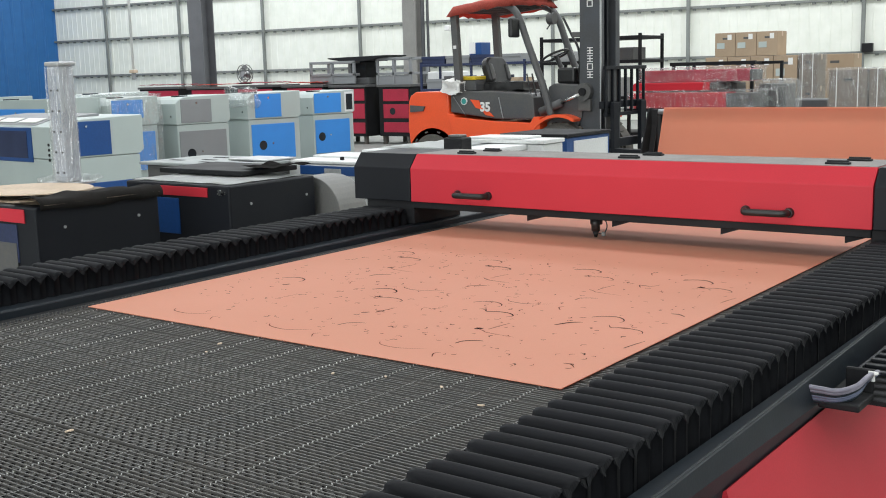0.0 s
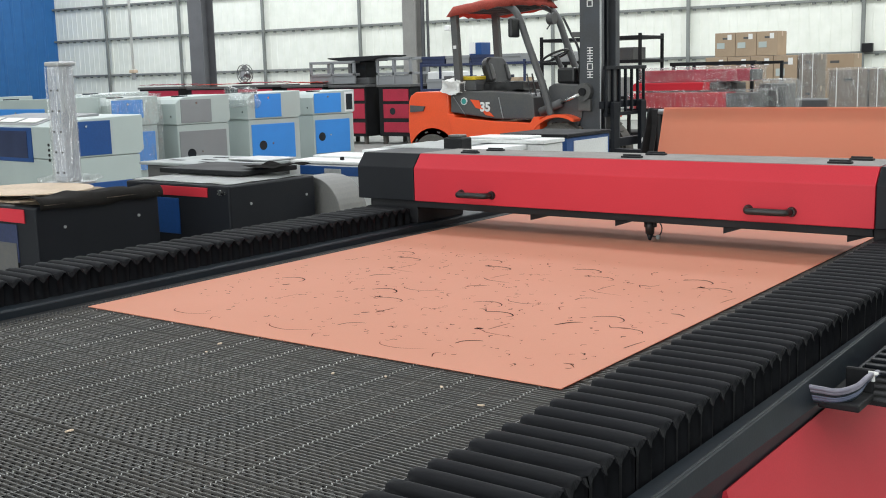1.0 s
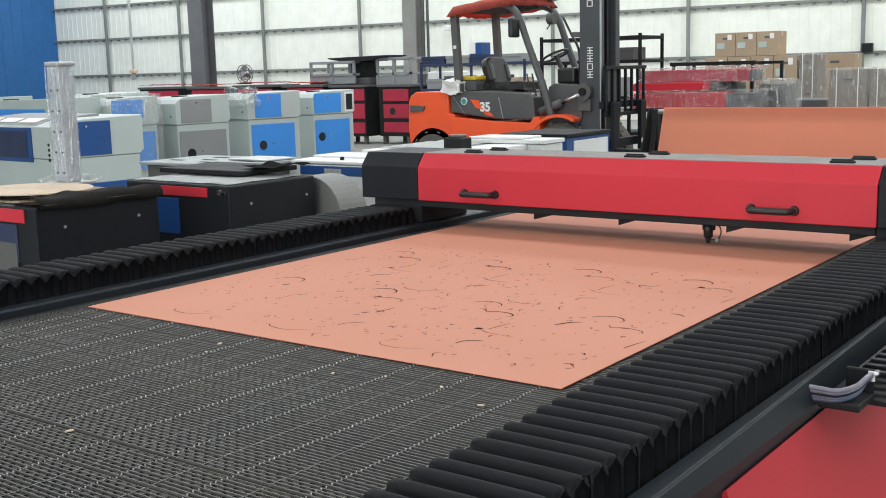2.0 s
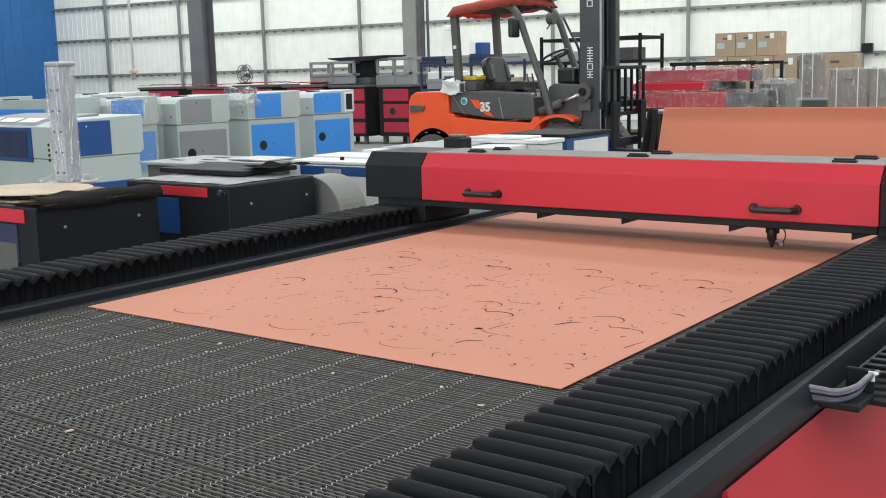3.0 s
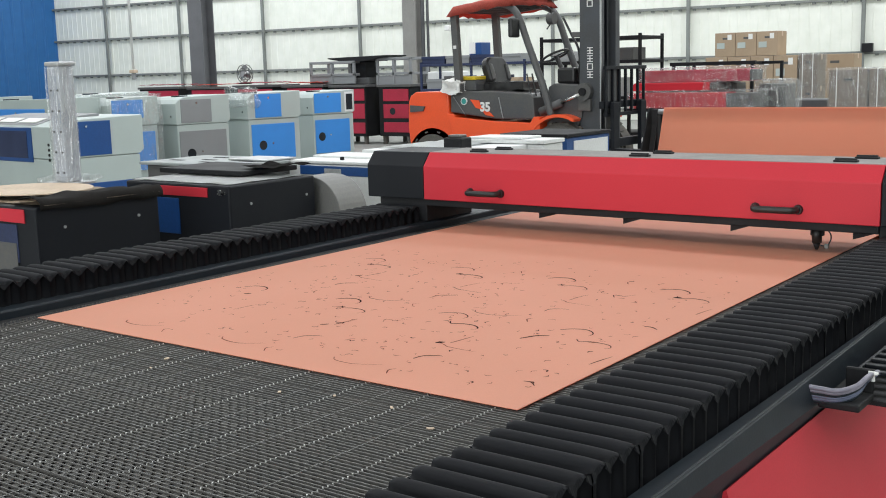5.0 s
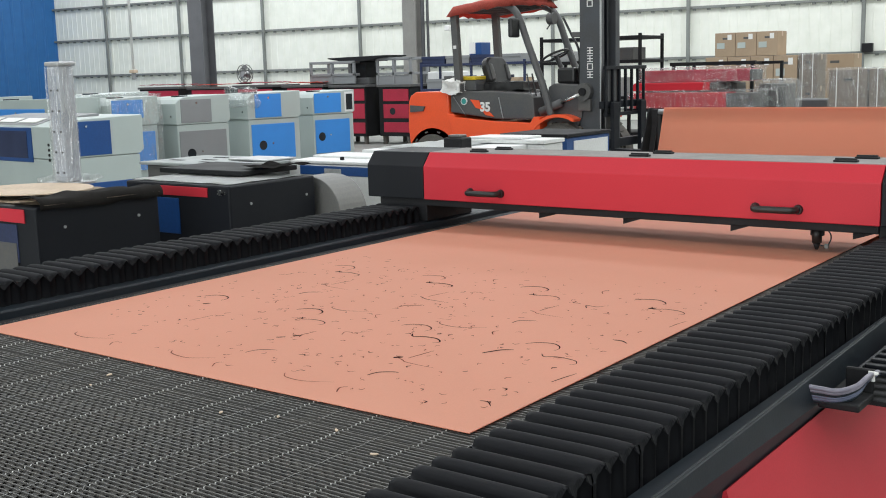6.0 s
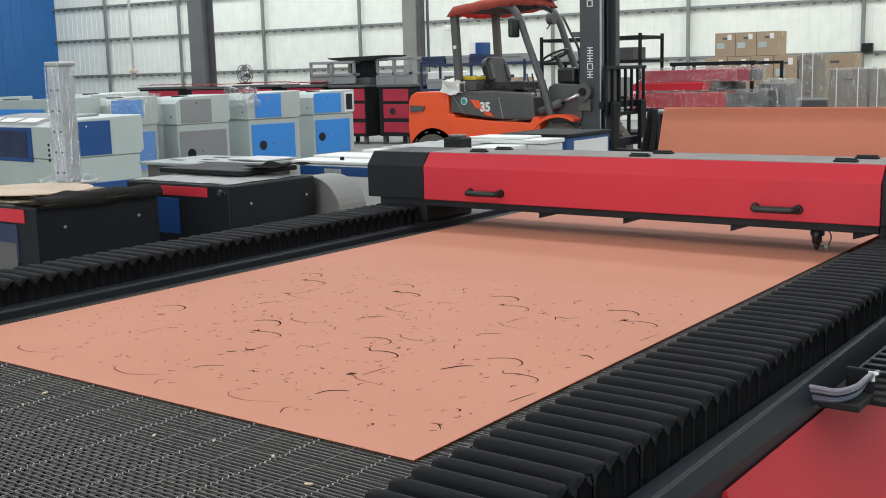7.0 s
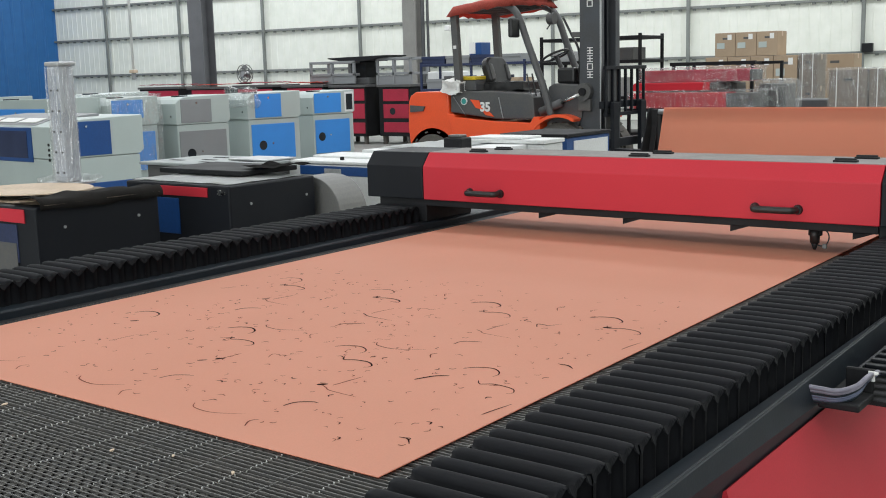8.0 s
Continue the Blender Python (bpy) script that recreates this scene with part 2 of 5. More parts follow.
def hall():
    solid("floor", box(-40, 14, -10, 32, -0.2, 0.0), CONCRETE, "worn grey concrete workshop floor", "floor", kind="structure")
    # back wall: ribbed white sheeting, in its own axes
    bm = bmesh.new()
    x, step = -17.5, 0.25
    prof = []
    while x < 33:
        prof += [(x, 0.0), (x + 0.20, 0.0), (x + 0.212, -0.009), (x + 0.238, -0.009)]
        x += step
    lo = [bm.verts.new((a, b, 0)) for a, b in prof]
    hi = [bm.verts.new((a, b, ROOF)) for a, b in prof]
    for i in range(len(prof) - 1):
        bm.faces.new((lo[i], lo[i + 1], hi[i + 1], hi[i]))
    add_box(bm, -17.5, 33, 0.02, 0.14, 0, ROOF)
    solid("wall_north", bm, WALL, "white ribbed steel sheeting wall of the hall", "wall", BACK, kind="structure")
    for i, z in enumerate((0.3, 1.61, 2.89, 4.05, 5.3, 6.6)):
        solid("trim", box(-17.4, 32.9, -0.10, -0.015, z - 0.034, z + 0.034, 0.006), GIRT, "grey steel girt along the white wall", "girt", BACK, kind="structure")
    clips = bmesh.new()
    for z in (1.61, 2.89, 4.05):
        for k in range(132):
            add_box(clips, -17.2 + 0.375 * k, -17.12 + 0.375 * k, -0.085, -0.02, z - 0.075, z - 0.036)
    solid("trim", clips, GIRT, "small dark clips under the girts of the white wall", "clip", BACK, kind="structure")
    for px in (-13.89, -10.35, -6.69, -2.89, -0.67, 3.6, 7.46, 11.77, 15.4, 19.0, 22.7):
        bm = box(px - 0.045, px + 0.045, -0.18, -0.105, 0, ROOF - 0.01, 0.008)
        solid("trim", bm, GIRT, "grey steel post of the white wall", "post", BACK, kind="structure")
    # blue wall at the far end
    bm = bmesh.new()
    prof, y = [], -9.0
    while y < 25:
        prof += [(0.0, y), (0.0, y + 0.3), (0.035, y + 0.33), (0.035, y + 0.40)]
        y += 0.43
    lo = [bm.verts.new((HALL[0] + a, b, 0)) for a, b in prof]
    hi = [bm.verts.new((HALL[0] + a, b, ROOF)) for a, b in prof]
    for i in range(len(prof) - 1):
        bm.faces.new((lo[i], hi[i], hi[i + 1], lo[i + 1]))
    add_box(bm, HALL[0] - 0.14, HALL[0] - 0.02, -9, 25, 0, ROOF)
    solid("wall_west", bm, WALL_BLUE, "blue ribbed steel wall at the end of the hall", "wall", kind="structure")
    solid("wall_east", box(12, 12.15, -9, 30, 0, ROOF), WALL, "unseen plain white wall of the hall", "wall", kind="structure")
    # unseen wall, with a hole left for the added front fill lamp
    bm = box(-36, FILL_X0, -9.15, -9, 0, ROOF)
    add_box(bm, FILL_X1, 12, -9.15, -9, 0, ROOF)
    add_box(bm, FILL_X0, FILL_X1, -9.15, -9, FILL_H, ROOF)
    solid("wall_south", bm, WALL, "unseen plain white wall of the hall", "wall", kind="structure")
    # unseen roof, left open at the added light strips
    bm = bmesh.new()
    edges = [-9.2] + [v for sy, sw in ROOF_STRIPS for v in (sy - sw / 2, sy + sw / 2)] + [30.2]
    for a, b in zip(edges[::2], edges[1::2]):
        add_box(bm, -36.2, 12.2, a, b, ROOF, ROOF + 0.1)
    for sy, sw in ROOF_STRIPS:
        add_box(bm, -36.2, SKY_X0, sy - sw / 2, sy + sw / 2, ROOF, ROOF + 0.1)
        add_box(bm, SKY_X1, 12.2, sy - sw / 2, sy + sw / 2, ROOF, ROOF + 0.1)
    solid("ceiling", bm, WALL, "unseen pale steel roof with added light strips", "roof", kind="structure")


def h_column(name, x, y, material, w, label):
    bm = bmesh.new()
    add_box(bm, -w / 2, w / 2, -w / 2, -w / 2 + 0.02, 0, ROOF - 0.01)
    add_box(bm, -w / 2, w / 2, w / 2 - 0.02, w / 2, 0, ROOF - 0.01)
    add_box(bm, -0.008, 0.008, -w / 2 + 0.02, w / 2 - 0.02, 0, ROOF - 0.01)
    add_box(bm, -w / 2 - 0.06, w / 2 + 0.06, -w / 2 - 0.06, w / 2 + 0.06, 0.0, 0.03)
    solid(name, bm, material, label, "column", pose(x, y, 0, 0, 0, 6), kind="structure")


hall()
h_column("column", -21.12, 18.50, COLUMN, 0.44, "dark grey steel roof column")
h_column("column", -17.36, 22.2, COLUMN2, 0.38, "warm grey steel roof column")
for k, r in ((0.36, 0.05), (0.52, 0.035)):
    solid("conduit", tube((0, 0, 0), (0, 0, ROOF - 0.005), r, n=12), COLUMN, "dark vertical conduit beside a roof column", "conduit", pose(-17.4 + k, 22.2, 0), smooth=True)

# ---- the laser cutting machine ----
BED = 0.750          # top of the slats
BELLOW_T, BELLOW_B = 0.842, 0.766
GANTRY_Y = 3.575     # front of the cover at the start
GANTRY_GO = 0.090
PITCH = 0.0485
LEFT_BELLOWS, RIGHT_BELLOWS = (-3.065, -2.850), (-0.937, -0.716)


def machine_frame():
    """The bed's fixed frame: two long rails, side skirts, legs."""
    t = thing("laser_bed_frame", pose(-1.9, 2.5, 0), "black and red steel bed frame of a wide laser cutter", "machine frame")
    # coordinates here are relative to the frame's base
    X, Y = 1.9, -2.5
    def w(x0, x1, y0, y1, z0, z1, r=0.0):
        return box(x0 + X, x1 + X, y0 + Y, y1 + Y, z0, z1, r)
    y0, y1 = 0.55, 5.9
    part("rail", w(-3.13, -2.80, y0, y1, 0.62, 0.766, 0.006), RAIL, t, "dark blue-grey steel rail")
    part("rail_lip", w(-2.797, -2.712, y0, y1, 0.60, 0.742, 0.004), MATT_BLACK, t)
    # the operator-side rail: its outer face leans in towards the skirt, and its edge runs out a little to the front
    rail = bmesh.new()
    sections = []
    for y, xe in ((y0, -0.660), (3.0, -0.707), (y1, -0.709)):
        sections.append([rail.verts.new((x + X, y + Y, z)) for x, z in ((-1.02, 0.56), (-1.02, 0.746), (-0.713, 0.746), (-0.7115, 0.764), (xe - 0.006, 0.764), (xe, 0.758), (-0.697, 0.668), (-0.712, 0.56))])
    for a, b in zip(sections, sections[1:]):
        for k in range(8):
            rail.faces.new((a[k], a[(k + 1) % 8], b[(k + 1) % 8], b[k]))
    rail.faces.new(sections[0][::-1])
    rail.faces.new(sections[-1])
    bmesh.ops.recalc_face_normals(rail, faces=rail.faces)
    part("rail", rail, RAIL, t, "dark blue-grey steel rail")
    # the rail edge's highlight, laid on as a thin paler bar
    part("rail_edge", bar((-0.6625 + X, y0 + Y, 0.7625), (-0.709 + X, 3.0 + Y, 0.7625), 0.0014, 0.0014), RAIL_HIGHLIGHT, t, "painted highlight line along the edge of the rail")
    skirt = bmesh.new()   # leans out towards its foot
    ends = [[skirt.verts.new((x + X, y + Y, z)) for x, z in ((-0.707, 0.655), (-0.692, 0.666), (-0.50, 0.08), (-0.53, 0.08))] for y in (1.735, 5.8)]
    for k in range(4):
        skirt.faces.new((ends[0][k], ends[1][k], ends[1][(k + 1) % 4], ends[0][(k + 1) % 4]))
    skirt.faces.new(ends[0][::-1])
    skirt.faces.new(ends[1])
    bmesh.ops.recalc_face_normals(skirt, faces=skirt.faces)
    part("side_skirt", skirt, RED, t, "red side panel")
    part("side_skirt", w(-3.14, -3.10, y0, 5.8, 0.08, 0.618, 0.004), RAIL, t, "dark blue-grey side panel")
    part("bed_tray", w(-2.79, -1.03, y0, y1, 0.50, 0.52), MATT_BLACK, t)
    part("chain_bed", w(-2.76, -1.03, y0, y1, 0.60, 0.70), MATT_BLACK, t)
    for lx in (-3.05, -0.85):
        for ly in (0.8, 3.2, 5.6):
            part("leg", w(lx - 0.05, lx + 0.05, ly - 0.05, ly + 0.05, 0.0, 0.62, 0.004), MATT_BLACK, t)
    # shelf with the hose bracket and the drag chain beside the rail
    part("chain_trough", w(-0.690, -0.54, 2.28, 5.6, 0.690, 0.700), MATT_BLACK, t)
    part("hose_bracket", w(-0.680, -0.596, 2.190, 2.295, 0.696, 0.712, 0.004), MATT_BLACK, t)
    part("hose_bracket", w(-0.657, -0.60, 2.30, 2.312, 0.700, 0.760, 0.003), MATT_BLACK, t)
    return t


def drag_chain():
    t = thing("drag_chain", pose(-0.605, 2.33, 0.701), "black plastic cable drag chain in its trough", "cable chain")
    for i in range(60):
        bm = bmesh.new()
        y = i * 0.05
        add_box(bm, -0.045, -0.037, y, y + 0.054, 0, 0.045, 0.003)
        add_box(bm, 0.037, 0.045, y, y + 0.054, 0, 0.045, 0.003)
        add_box(bm, -0.037, 0.037, y + 0.008, y + 0.026, 0.038, 0.046, 0.002)
        part("link", bm, BLACK, t)


def hoses():
    # a bundle that leaves the rail in a fan and is tied together over the bracket
    kinds = ((PALE_HOSE, "pale lilac air hose lying on a bracket"), (HOSE, "pale blue air hose lying on a bracket"), (RAIL, "dark blue-grey cable lying on a bracket"))
    for k, q in enumerate((0, 0, 2, 1, 1, 2)):
        bm = path_tube([(-0.706, 2.160 + 0.004 * k, 0.747 - 0.0068 * k), (-0.672, 2.176 + 0.003 * k, 0.741 - 0.0062 * k), (-0.640, 2.190 + 0.002 * k, 0.737 - 0.0052 * k), (-0.614, 2.228, 0.742 - 0.0042 * k), (-0.602 - 0.001 * k, 2.272, 0.754 - 0.0026 * k), (-0.60, 2.335, 0.748 - 0.001 * k)], 0.0052)
        solid("air_hose", bm, kinds[q][0], kinds[q][1], "hose", group="hoses on the bracket", smooth=True)
    tie = bmesh.new()
    add_box(tie, -0.608, -0.594, 2.289, 2.293, 0.738, 0.760, 0.001)
    add_box(tie, -0.594, -0.586, 2.280, 2.290, 0.755, 0.760, 0.001)
    solid("cable_tie", tie, LABEL, "white plastic cable tie round the hoses", "cable tie")


def pleat_mesh(x0, x1):
    """One fold of the cloth: a rounded crest between two valleys, drooping shoulders, pointed tabs at the valleys and upright side folds under them."""
    bm = bmesh.new()
    h = BELLOW_T - BELLOW_B
    droop = 0.0035
    rows = []
    # across one fold from valley to valley: how deep the cloth lies under its crest
    for u, d in ((-0.54, 0.0260), (-0.43, 0.0255), (-0.37, 0.0215), (-0.325, 0.0130), (-0.285, 0.0072), (-0.23, 0.0042), (-0.12, 0.0018), (-0.03, 0.0003), (0.03, 0.0004), (0.11, 0.0030), (0.24, 0.0110), (0.40, 0.0220), (0.54, 0.0260)):
        c = min(1.0, abs(2 * u))          # 0 at the crest, 1 in the valley
        zt = h - d
        inset = 0.5 * d
        wall = 0.0125 - 0.010 * math.sin(math.pi / 2 * c)
        lip = h - droop - 0.0020 - 0.0225 * c
        half = [(wall, -0.018), (wall, lip + 0.004), (min(inset, wall) - 0.002, lip), (0.2 * inset + 0.002, h - 0.35 * d - droop), (0.4 * inset + 0.012, h - 0.6 * d - droop * 0.4), (inset + 0.032, zt - droop * 0.08), (inset + 0.06, zt)]
        line = [(x0 + a, z) for a, z in half] + [(x1 - a, z) for a, z in half[::-1]]
        rows.append([bm.verts.new((x, PITCH * u, z)) for x, z in line])
    for a, b in zip(rows, rows[1:]):
        for k in range(len(a) - 1):
            f = bm.faces.new((a[k], a[k + 1], b[k + 1], b[k]))
            f.smooth = 3 <= k <= 9 or k in (0, 12)
    bmesh.ops.recalc_face_normals(bm, faces=bm.faces)
    me = bpy.data.meshes.new("pleat")
    bm.to_mesh(me)
    bm.free()
    me.materials.append(RUBBER)
    return me


def bellows(x0, x1, label):
    t = thing("bellows", pose((x0 + x1) / 2, 0.80, BELLOW_B), label, "bellows", "way covers of the bed")
    me = pleat_mesh(x0 - (x0 + x1) / 2, x1 - (x0 + x1) / 2)
    n = int((GANTRY_Y - 0.80) / PITCH)
    out = []
    for i in range(n):
        ob = new("pleat", me)
        ob.parent = t
        rnd = random.Random(i * 7 + int(x0 * 100))
        out.append((ob, (rnd.uniform(-0.0015, 0.0015), (i + 0.5) * PITCH + rnd.uniform(-0.0025, 0.0025), rnd.uniform(-0.0012, 0.0008)), (i + 0.5) / n, rnd.uniform(-1.2, 1.2)))
    return out


def slat_mesh(odd, sink):
    """One bed slat: a thin upright blade, a lower web with holes, bright pins."""
    bm = bmesh.new()
    x0, x1 = -0.866, 0.915
    def quad(a, b, y0, y1, z):
        vs = [bm.verts.new(p) for p in ((a, y0, z), (b, y0, z), (b, y1, z), (a, y1, z))]
        f = bm.faces.new(vs)
        return f
    def blade(a, b, y0, y1, z0, z1):
        quad(a, b, y0, y1, z1)
        for yy, flip in ((y0, 1), (y1, -1)):
            vs = [bm.verts.new(p) for p in ((a, yy, z0), (b, yy, z0), (b, yy, z1), (a, yy, z1))][::flip]
            bm.faces.new(vs)
    blade(x0, x1, -0.0013, 0.0013, -0.007, 0.0)
    n = 70
    w = (x1 - x0) / n
    for i in range(n):
        a = x0 + i * w + (w * 0.5 if odd else 0)
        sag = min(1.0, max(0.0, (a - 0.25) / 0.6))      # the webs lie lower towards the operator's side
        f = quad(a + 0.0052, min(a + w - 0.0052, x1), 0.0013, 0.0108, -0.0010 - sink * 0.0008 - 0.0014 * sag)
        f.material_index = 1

    def pin(x, r=0.0021, z1=0.002, index=2):
        g = bmesh.ops.create_cone(bm, cap_ends=True, segments=6, radius1=r, radius2=r * 0.7, depth=0.002 + z1)
        bmesh.ops.translate(bm, verts=g["verts"], vec=(x, 0.0045, (z1 - 0.002) / 2))
        for v in g["verts"]:
            for fc in v.link_faces:
                fc.material_index = index
    for k in range(11):
        a = -0.883 + 0.166 * k
        b = a + 0.083
        if b < x1 - 0.01:
            pin(b)
        quad(a - 0.0008, a + 0.0008, -0.0014, 0.0100, 0.0004).material_index = 3
    pin(-0.721)
    pin(-0.853, 0.0026, 0.0080, 0)   # the taller edge row beside the sheet
    me = bpy.data.meshes.new("slat")
    bm.to_mesh(me)
    bm.free()
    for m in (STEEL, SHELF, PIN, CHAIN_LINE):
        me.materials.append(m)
    return me


def conveyor():
    t = thing("conveyor", pose(-1.842, 0.70, BED), "dark steel slat conveyor bed with pinned chain rows", "conveyor")
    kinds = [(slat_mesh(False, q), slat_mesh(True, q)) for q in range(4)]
    rnd = random.Random(3)
    for i in range(300):
        level = min(3, max(0, int(0.9 + 3.0 * noise.noise(Vector((i * 0.05, 7.3, 0))) + rnd.uniform(-0.5, 0.5))))
        ob = new("slat", kinds[level][i % 2])
        ob.parent = t
        slack = rnd.random() < 0.06   # a few slats hang loose
        ob.location = (rnd.uniform(-0.0008, 0.0008), i * 0.012 + rnd.uniform(-0.0005, 0.0005) + 0.0006 * slack, rnd.uniform(-0.0008, 0.0004) - 0.0022 * slack)
        ob.rotation_euler = (rnd.uniform(-0.06, 0.06) + 0.05 * noise.noise(Vector((i * 0.045, 3.0, 0))) - 0.2 * slack, rnd.uniform(-0.0006, 0.0006), rnd.uniform(-0.0008, 0.0008) + 0.0012 * slack)
    return t


SHEET_X, SHEET_Y = -1.892, 1.860


def ribbon(bm, pts, w, z):
    """A cut line through a few points of the sheet, widest in its middle."""
    pts = [Vector((*p, z)) for p in pts]
    line = []
    for i in range(len(pts) - 1):
        p0, p1, p2, p3 = pts[max(i - 1, 0)], pts[i], pts[i + 1], pts[min(i + 2, len(pts) - 1)]
        for k in range(7):
            t = k / 7
            line.append(0.5 * (2 * p1 + (p2 - p0) * t + (2 * p0 - 5 * p1 + 4 * p2 - p3) * t * t + (3 * p1 - p0 - 3 * p2 + p3) * t ** 3))
    line.append(pts[-1])
    rows = []
    for i, p in enumerate(line):
        d = (line[min(i + 1, len(line) - 1)] - line[max(i - 1, 0)]).normalized()
        s = Vector((-d.y, d.x, 0)) * w * (0.25 + 0.75 * math.sin(math.pi * min(1, 0.15 + 0.9 * i / len(line))))
        rows.append((bm.verts.new(p - s), bm.verts.new(p + s)))
    for a, b in zip(rows, rows[1:]):
        bm.faces.new((a[0], b[0], b[1], a[1]))


# strokes of one cut ornament, about its cell's corner
ORNAMENT = (
    ((-0.094, 0.0), (-0.075, 0.024), (-0.040, 0.034), (-0.012, 0.019), (0.001, 0.0), (-0.002, -0.018)),
    ((-0.012, -0.058), (0.004, -0.079), (0.030, -0.066), (0.065, -0.068), (0.089, -0.080), (0.098, -0.098), (0.088, -0.110)),
    ((-0.030, 0.083), (-0.014, 0.066), (0.026, 0.056), (0.060, 0.064), (0.113, 0.090)),
    ((0.138, 0.164), (0.142, 0.196), (0.170, 0.214), (0.186, 0.218)),
    ((0.125, -0.248), (0.130, -0.209), (0.138, -0.163)),
    ((0.104, -0.256), (0.122, -0.268), (0.145, -0.279), (0.226, -0.287)),
    ((0.217, -0.155), (0.204, -0.130), (0.222, -0.126), (0.238, -0.130), (0.257, -0.095)),
    ((0.244, -0.122), (0.267, -0.081), (0.293, -0.060)),
    ((0.072, 0.141), (0.089, 0.141), (0.111, 0.122)),
    ((0.166, 0.036), (0.149, 0.060), (0.158, 0.077)),
)


def sheet():
    t = thing("peach_sheet", pose(SHEET_X, SHEET_Y, BED + 0.0015), "flat peach-coloured sheet with scattered curled laser cuts, lying on the slats", "sheet material")
    part("web", box(-0.7945, 0.7945, 0, 3.72, 0.0012, 0.0035, 0.001), PEACH, t)
    rnd = random.Random(11)
    z = 0.0039
    for j in range(-1, 2):
        for i in range(-2, 2):
            ox, oy = 0.250 + 0.379 * i, 0.601 + 0.573 * j
            for k, s in enumerate(ORNAMENT):
                if rnd.random() < (0.4 if i == -2 and k > 1 else 0.03) or (j == -1 and k in (0, 1)) or (k == 7 and (i, j) != (0, 0)) or (k == 8 and i != 1) or (k == 2 and i == 1) or (j == 1 and k in (2, 3, 8)):
                    continue
                pts = [(ox + x + rnd.uniform(-0.002, 0.002), oy + y + rnd.uniform(-0.0025, 0.0025)) for x, y in s]
                if any(abs(x) > 0.78 or y < 0.03 or y > 1.5 for x, y in pts):
                    continue
                bm = bmesh.new()
                dark = k in (0, 1) or rnd.random() < (0.8 if k in (3, 7, 8) else 0.2)
                ribbon(bm, pts, (0.0034 if k == 7 else 0.0020 if k in (3, 8) else 0.0021 if k in (0, 1) else 0.0014) * rnd.uniform(0.75, 1.3), z)
                part("cut_line", bm, BURN if dark else BURN2, t)
            for q in ((0.139, -0.164), (0.102, -0.258), (0.128, -0.225), (-0.004, -0.074)):
                if rnd.random() < 0.38:
                    bm = bmesh.new()
                    x, y = ox + q[0], oy + q[1]
                    if abs(x) < 0.78 and 0.03 < y:
                        ribbon(bm, [(x - 0.010, y - 0.004), (x, y + 0.004), (x + 0.007, y + 0.012)], 0.0048 * rnd.uniform(0.6, 1.2), z)
                        part("burn_spot", bm, BURN, t)
                    else:
                        bm.free()
    # small nicks strewn over the cut part, too small to pick apart
    for m, n, wmin, wmax in ((BURN, 110, 0.0008, 0.0020), (BURN2, 400, 0.0006, 0.0015)):
        bm = bmesh.new()
        for _ in range(n):
            x, y = rnd.uniform(-0.70, 0.74), rnd.uniform(0.10, 1.42) + rnd.gauss(0, 0.04)
            if y < 0.05 + 0.22 * (x < -0.45) or rnd.random() < 0.3 * (y > 1.2):
                continue
            a, L = rnd.uniform(0, 6.28), rnd.uniform(0.003, 0.010)
            c, s = math.cos(a) * L, math.sin(a) * L
            ribbon(bm, [(x - c, y - s), (x + s * 0.7, y - c * 0.7), (x + c, y + s)], rnd.uniform(wmin, wmax), z)
        ob = part("burn_speckle", bm, m, t)
        ob["kind"] = "stuff"
    return t


def scraps():
    out = []
    rnd = random.Random(5)
    for x, y in ((-2.017, 1.765), (-1.982, 1.69), (-1.59, 1.71), (-1.473, 1.75), (-1.322, 1.75), (-1.179, 1.69), (-2.30, 1.33), (-1.75, 1.15)):
        bm = bmesh.new()
        L = rnd.uniform(0.005, 0.009)
        bmesh.ops.create_circle(bm, cap_ends=True, segments=7, radius=L)
        for v in bm.verts:
            v.co.x *= rnd.uniform(0.8, 1.3)
            v.co.y *= rnd.uniform(0.35, 0.7)
        g = bmesh.ops.extrude_face_region(bm, geom=list(bm.faces))
        bmesh.ops.translate(bm, verts=[v for v in g["geom"] if isinstance(v, bmesh.types.BMVert)], vec=(0, 0, 0.002))
        bmesh.ops.recalc_face_normals(bm, faces=bm.faces)
        ob = solid("scrap", bm, WOOD, "small pale offcut lying on the steel slats", "offcut", group="offcuts on the slats")
        out.append((ob, (x, y, BED + 0.0005), rnd.uniform(0, 180)))
    return out


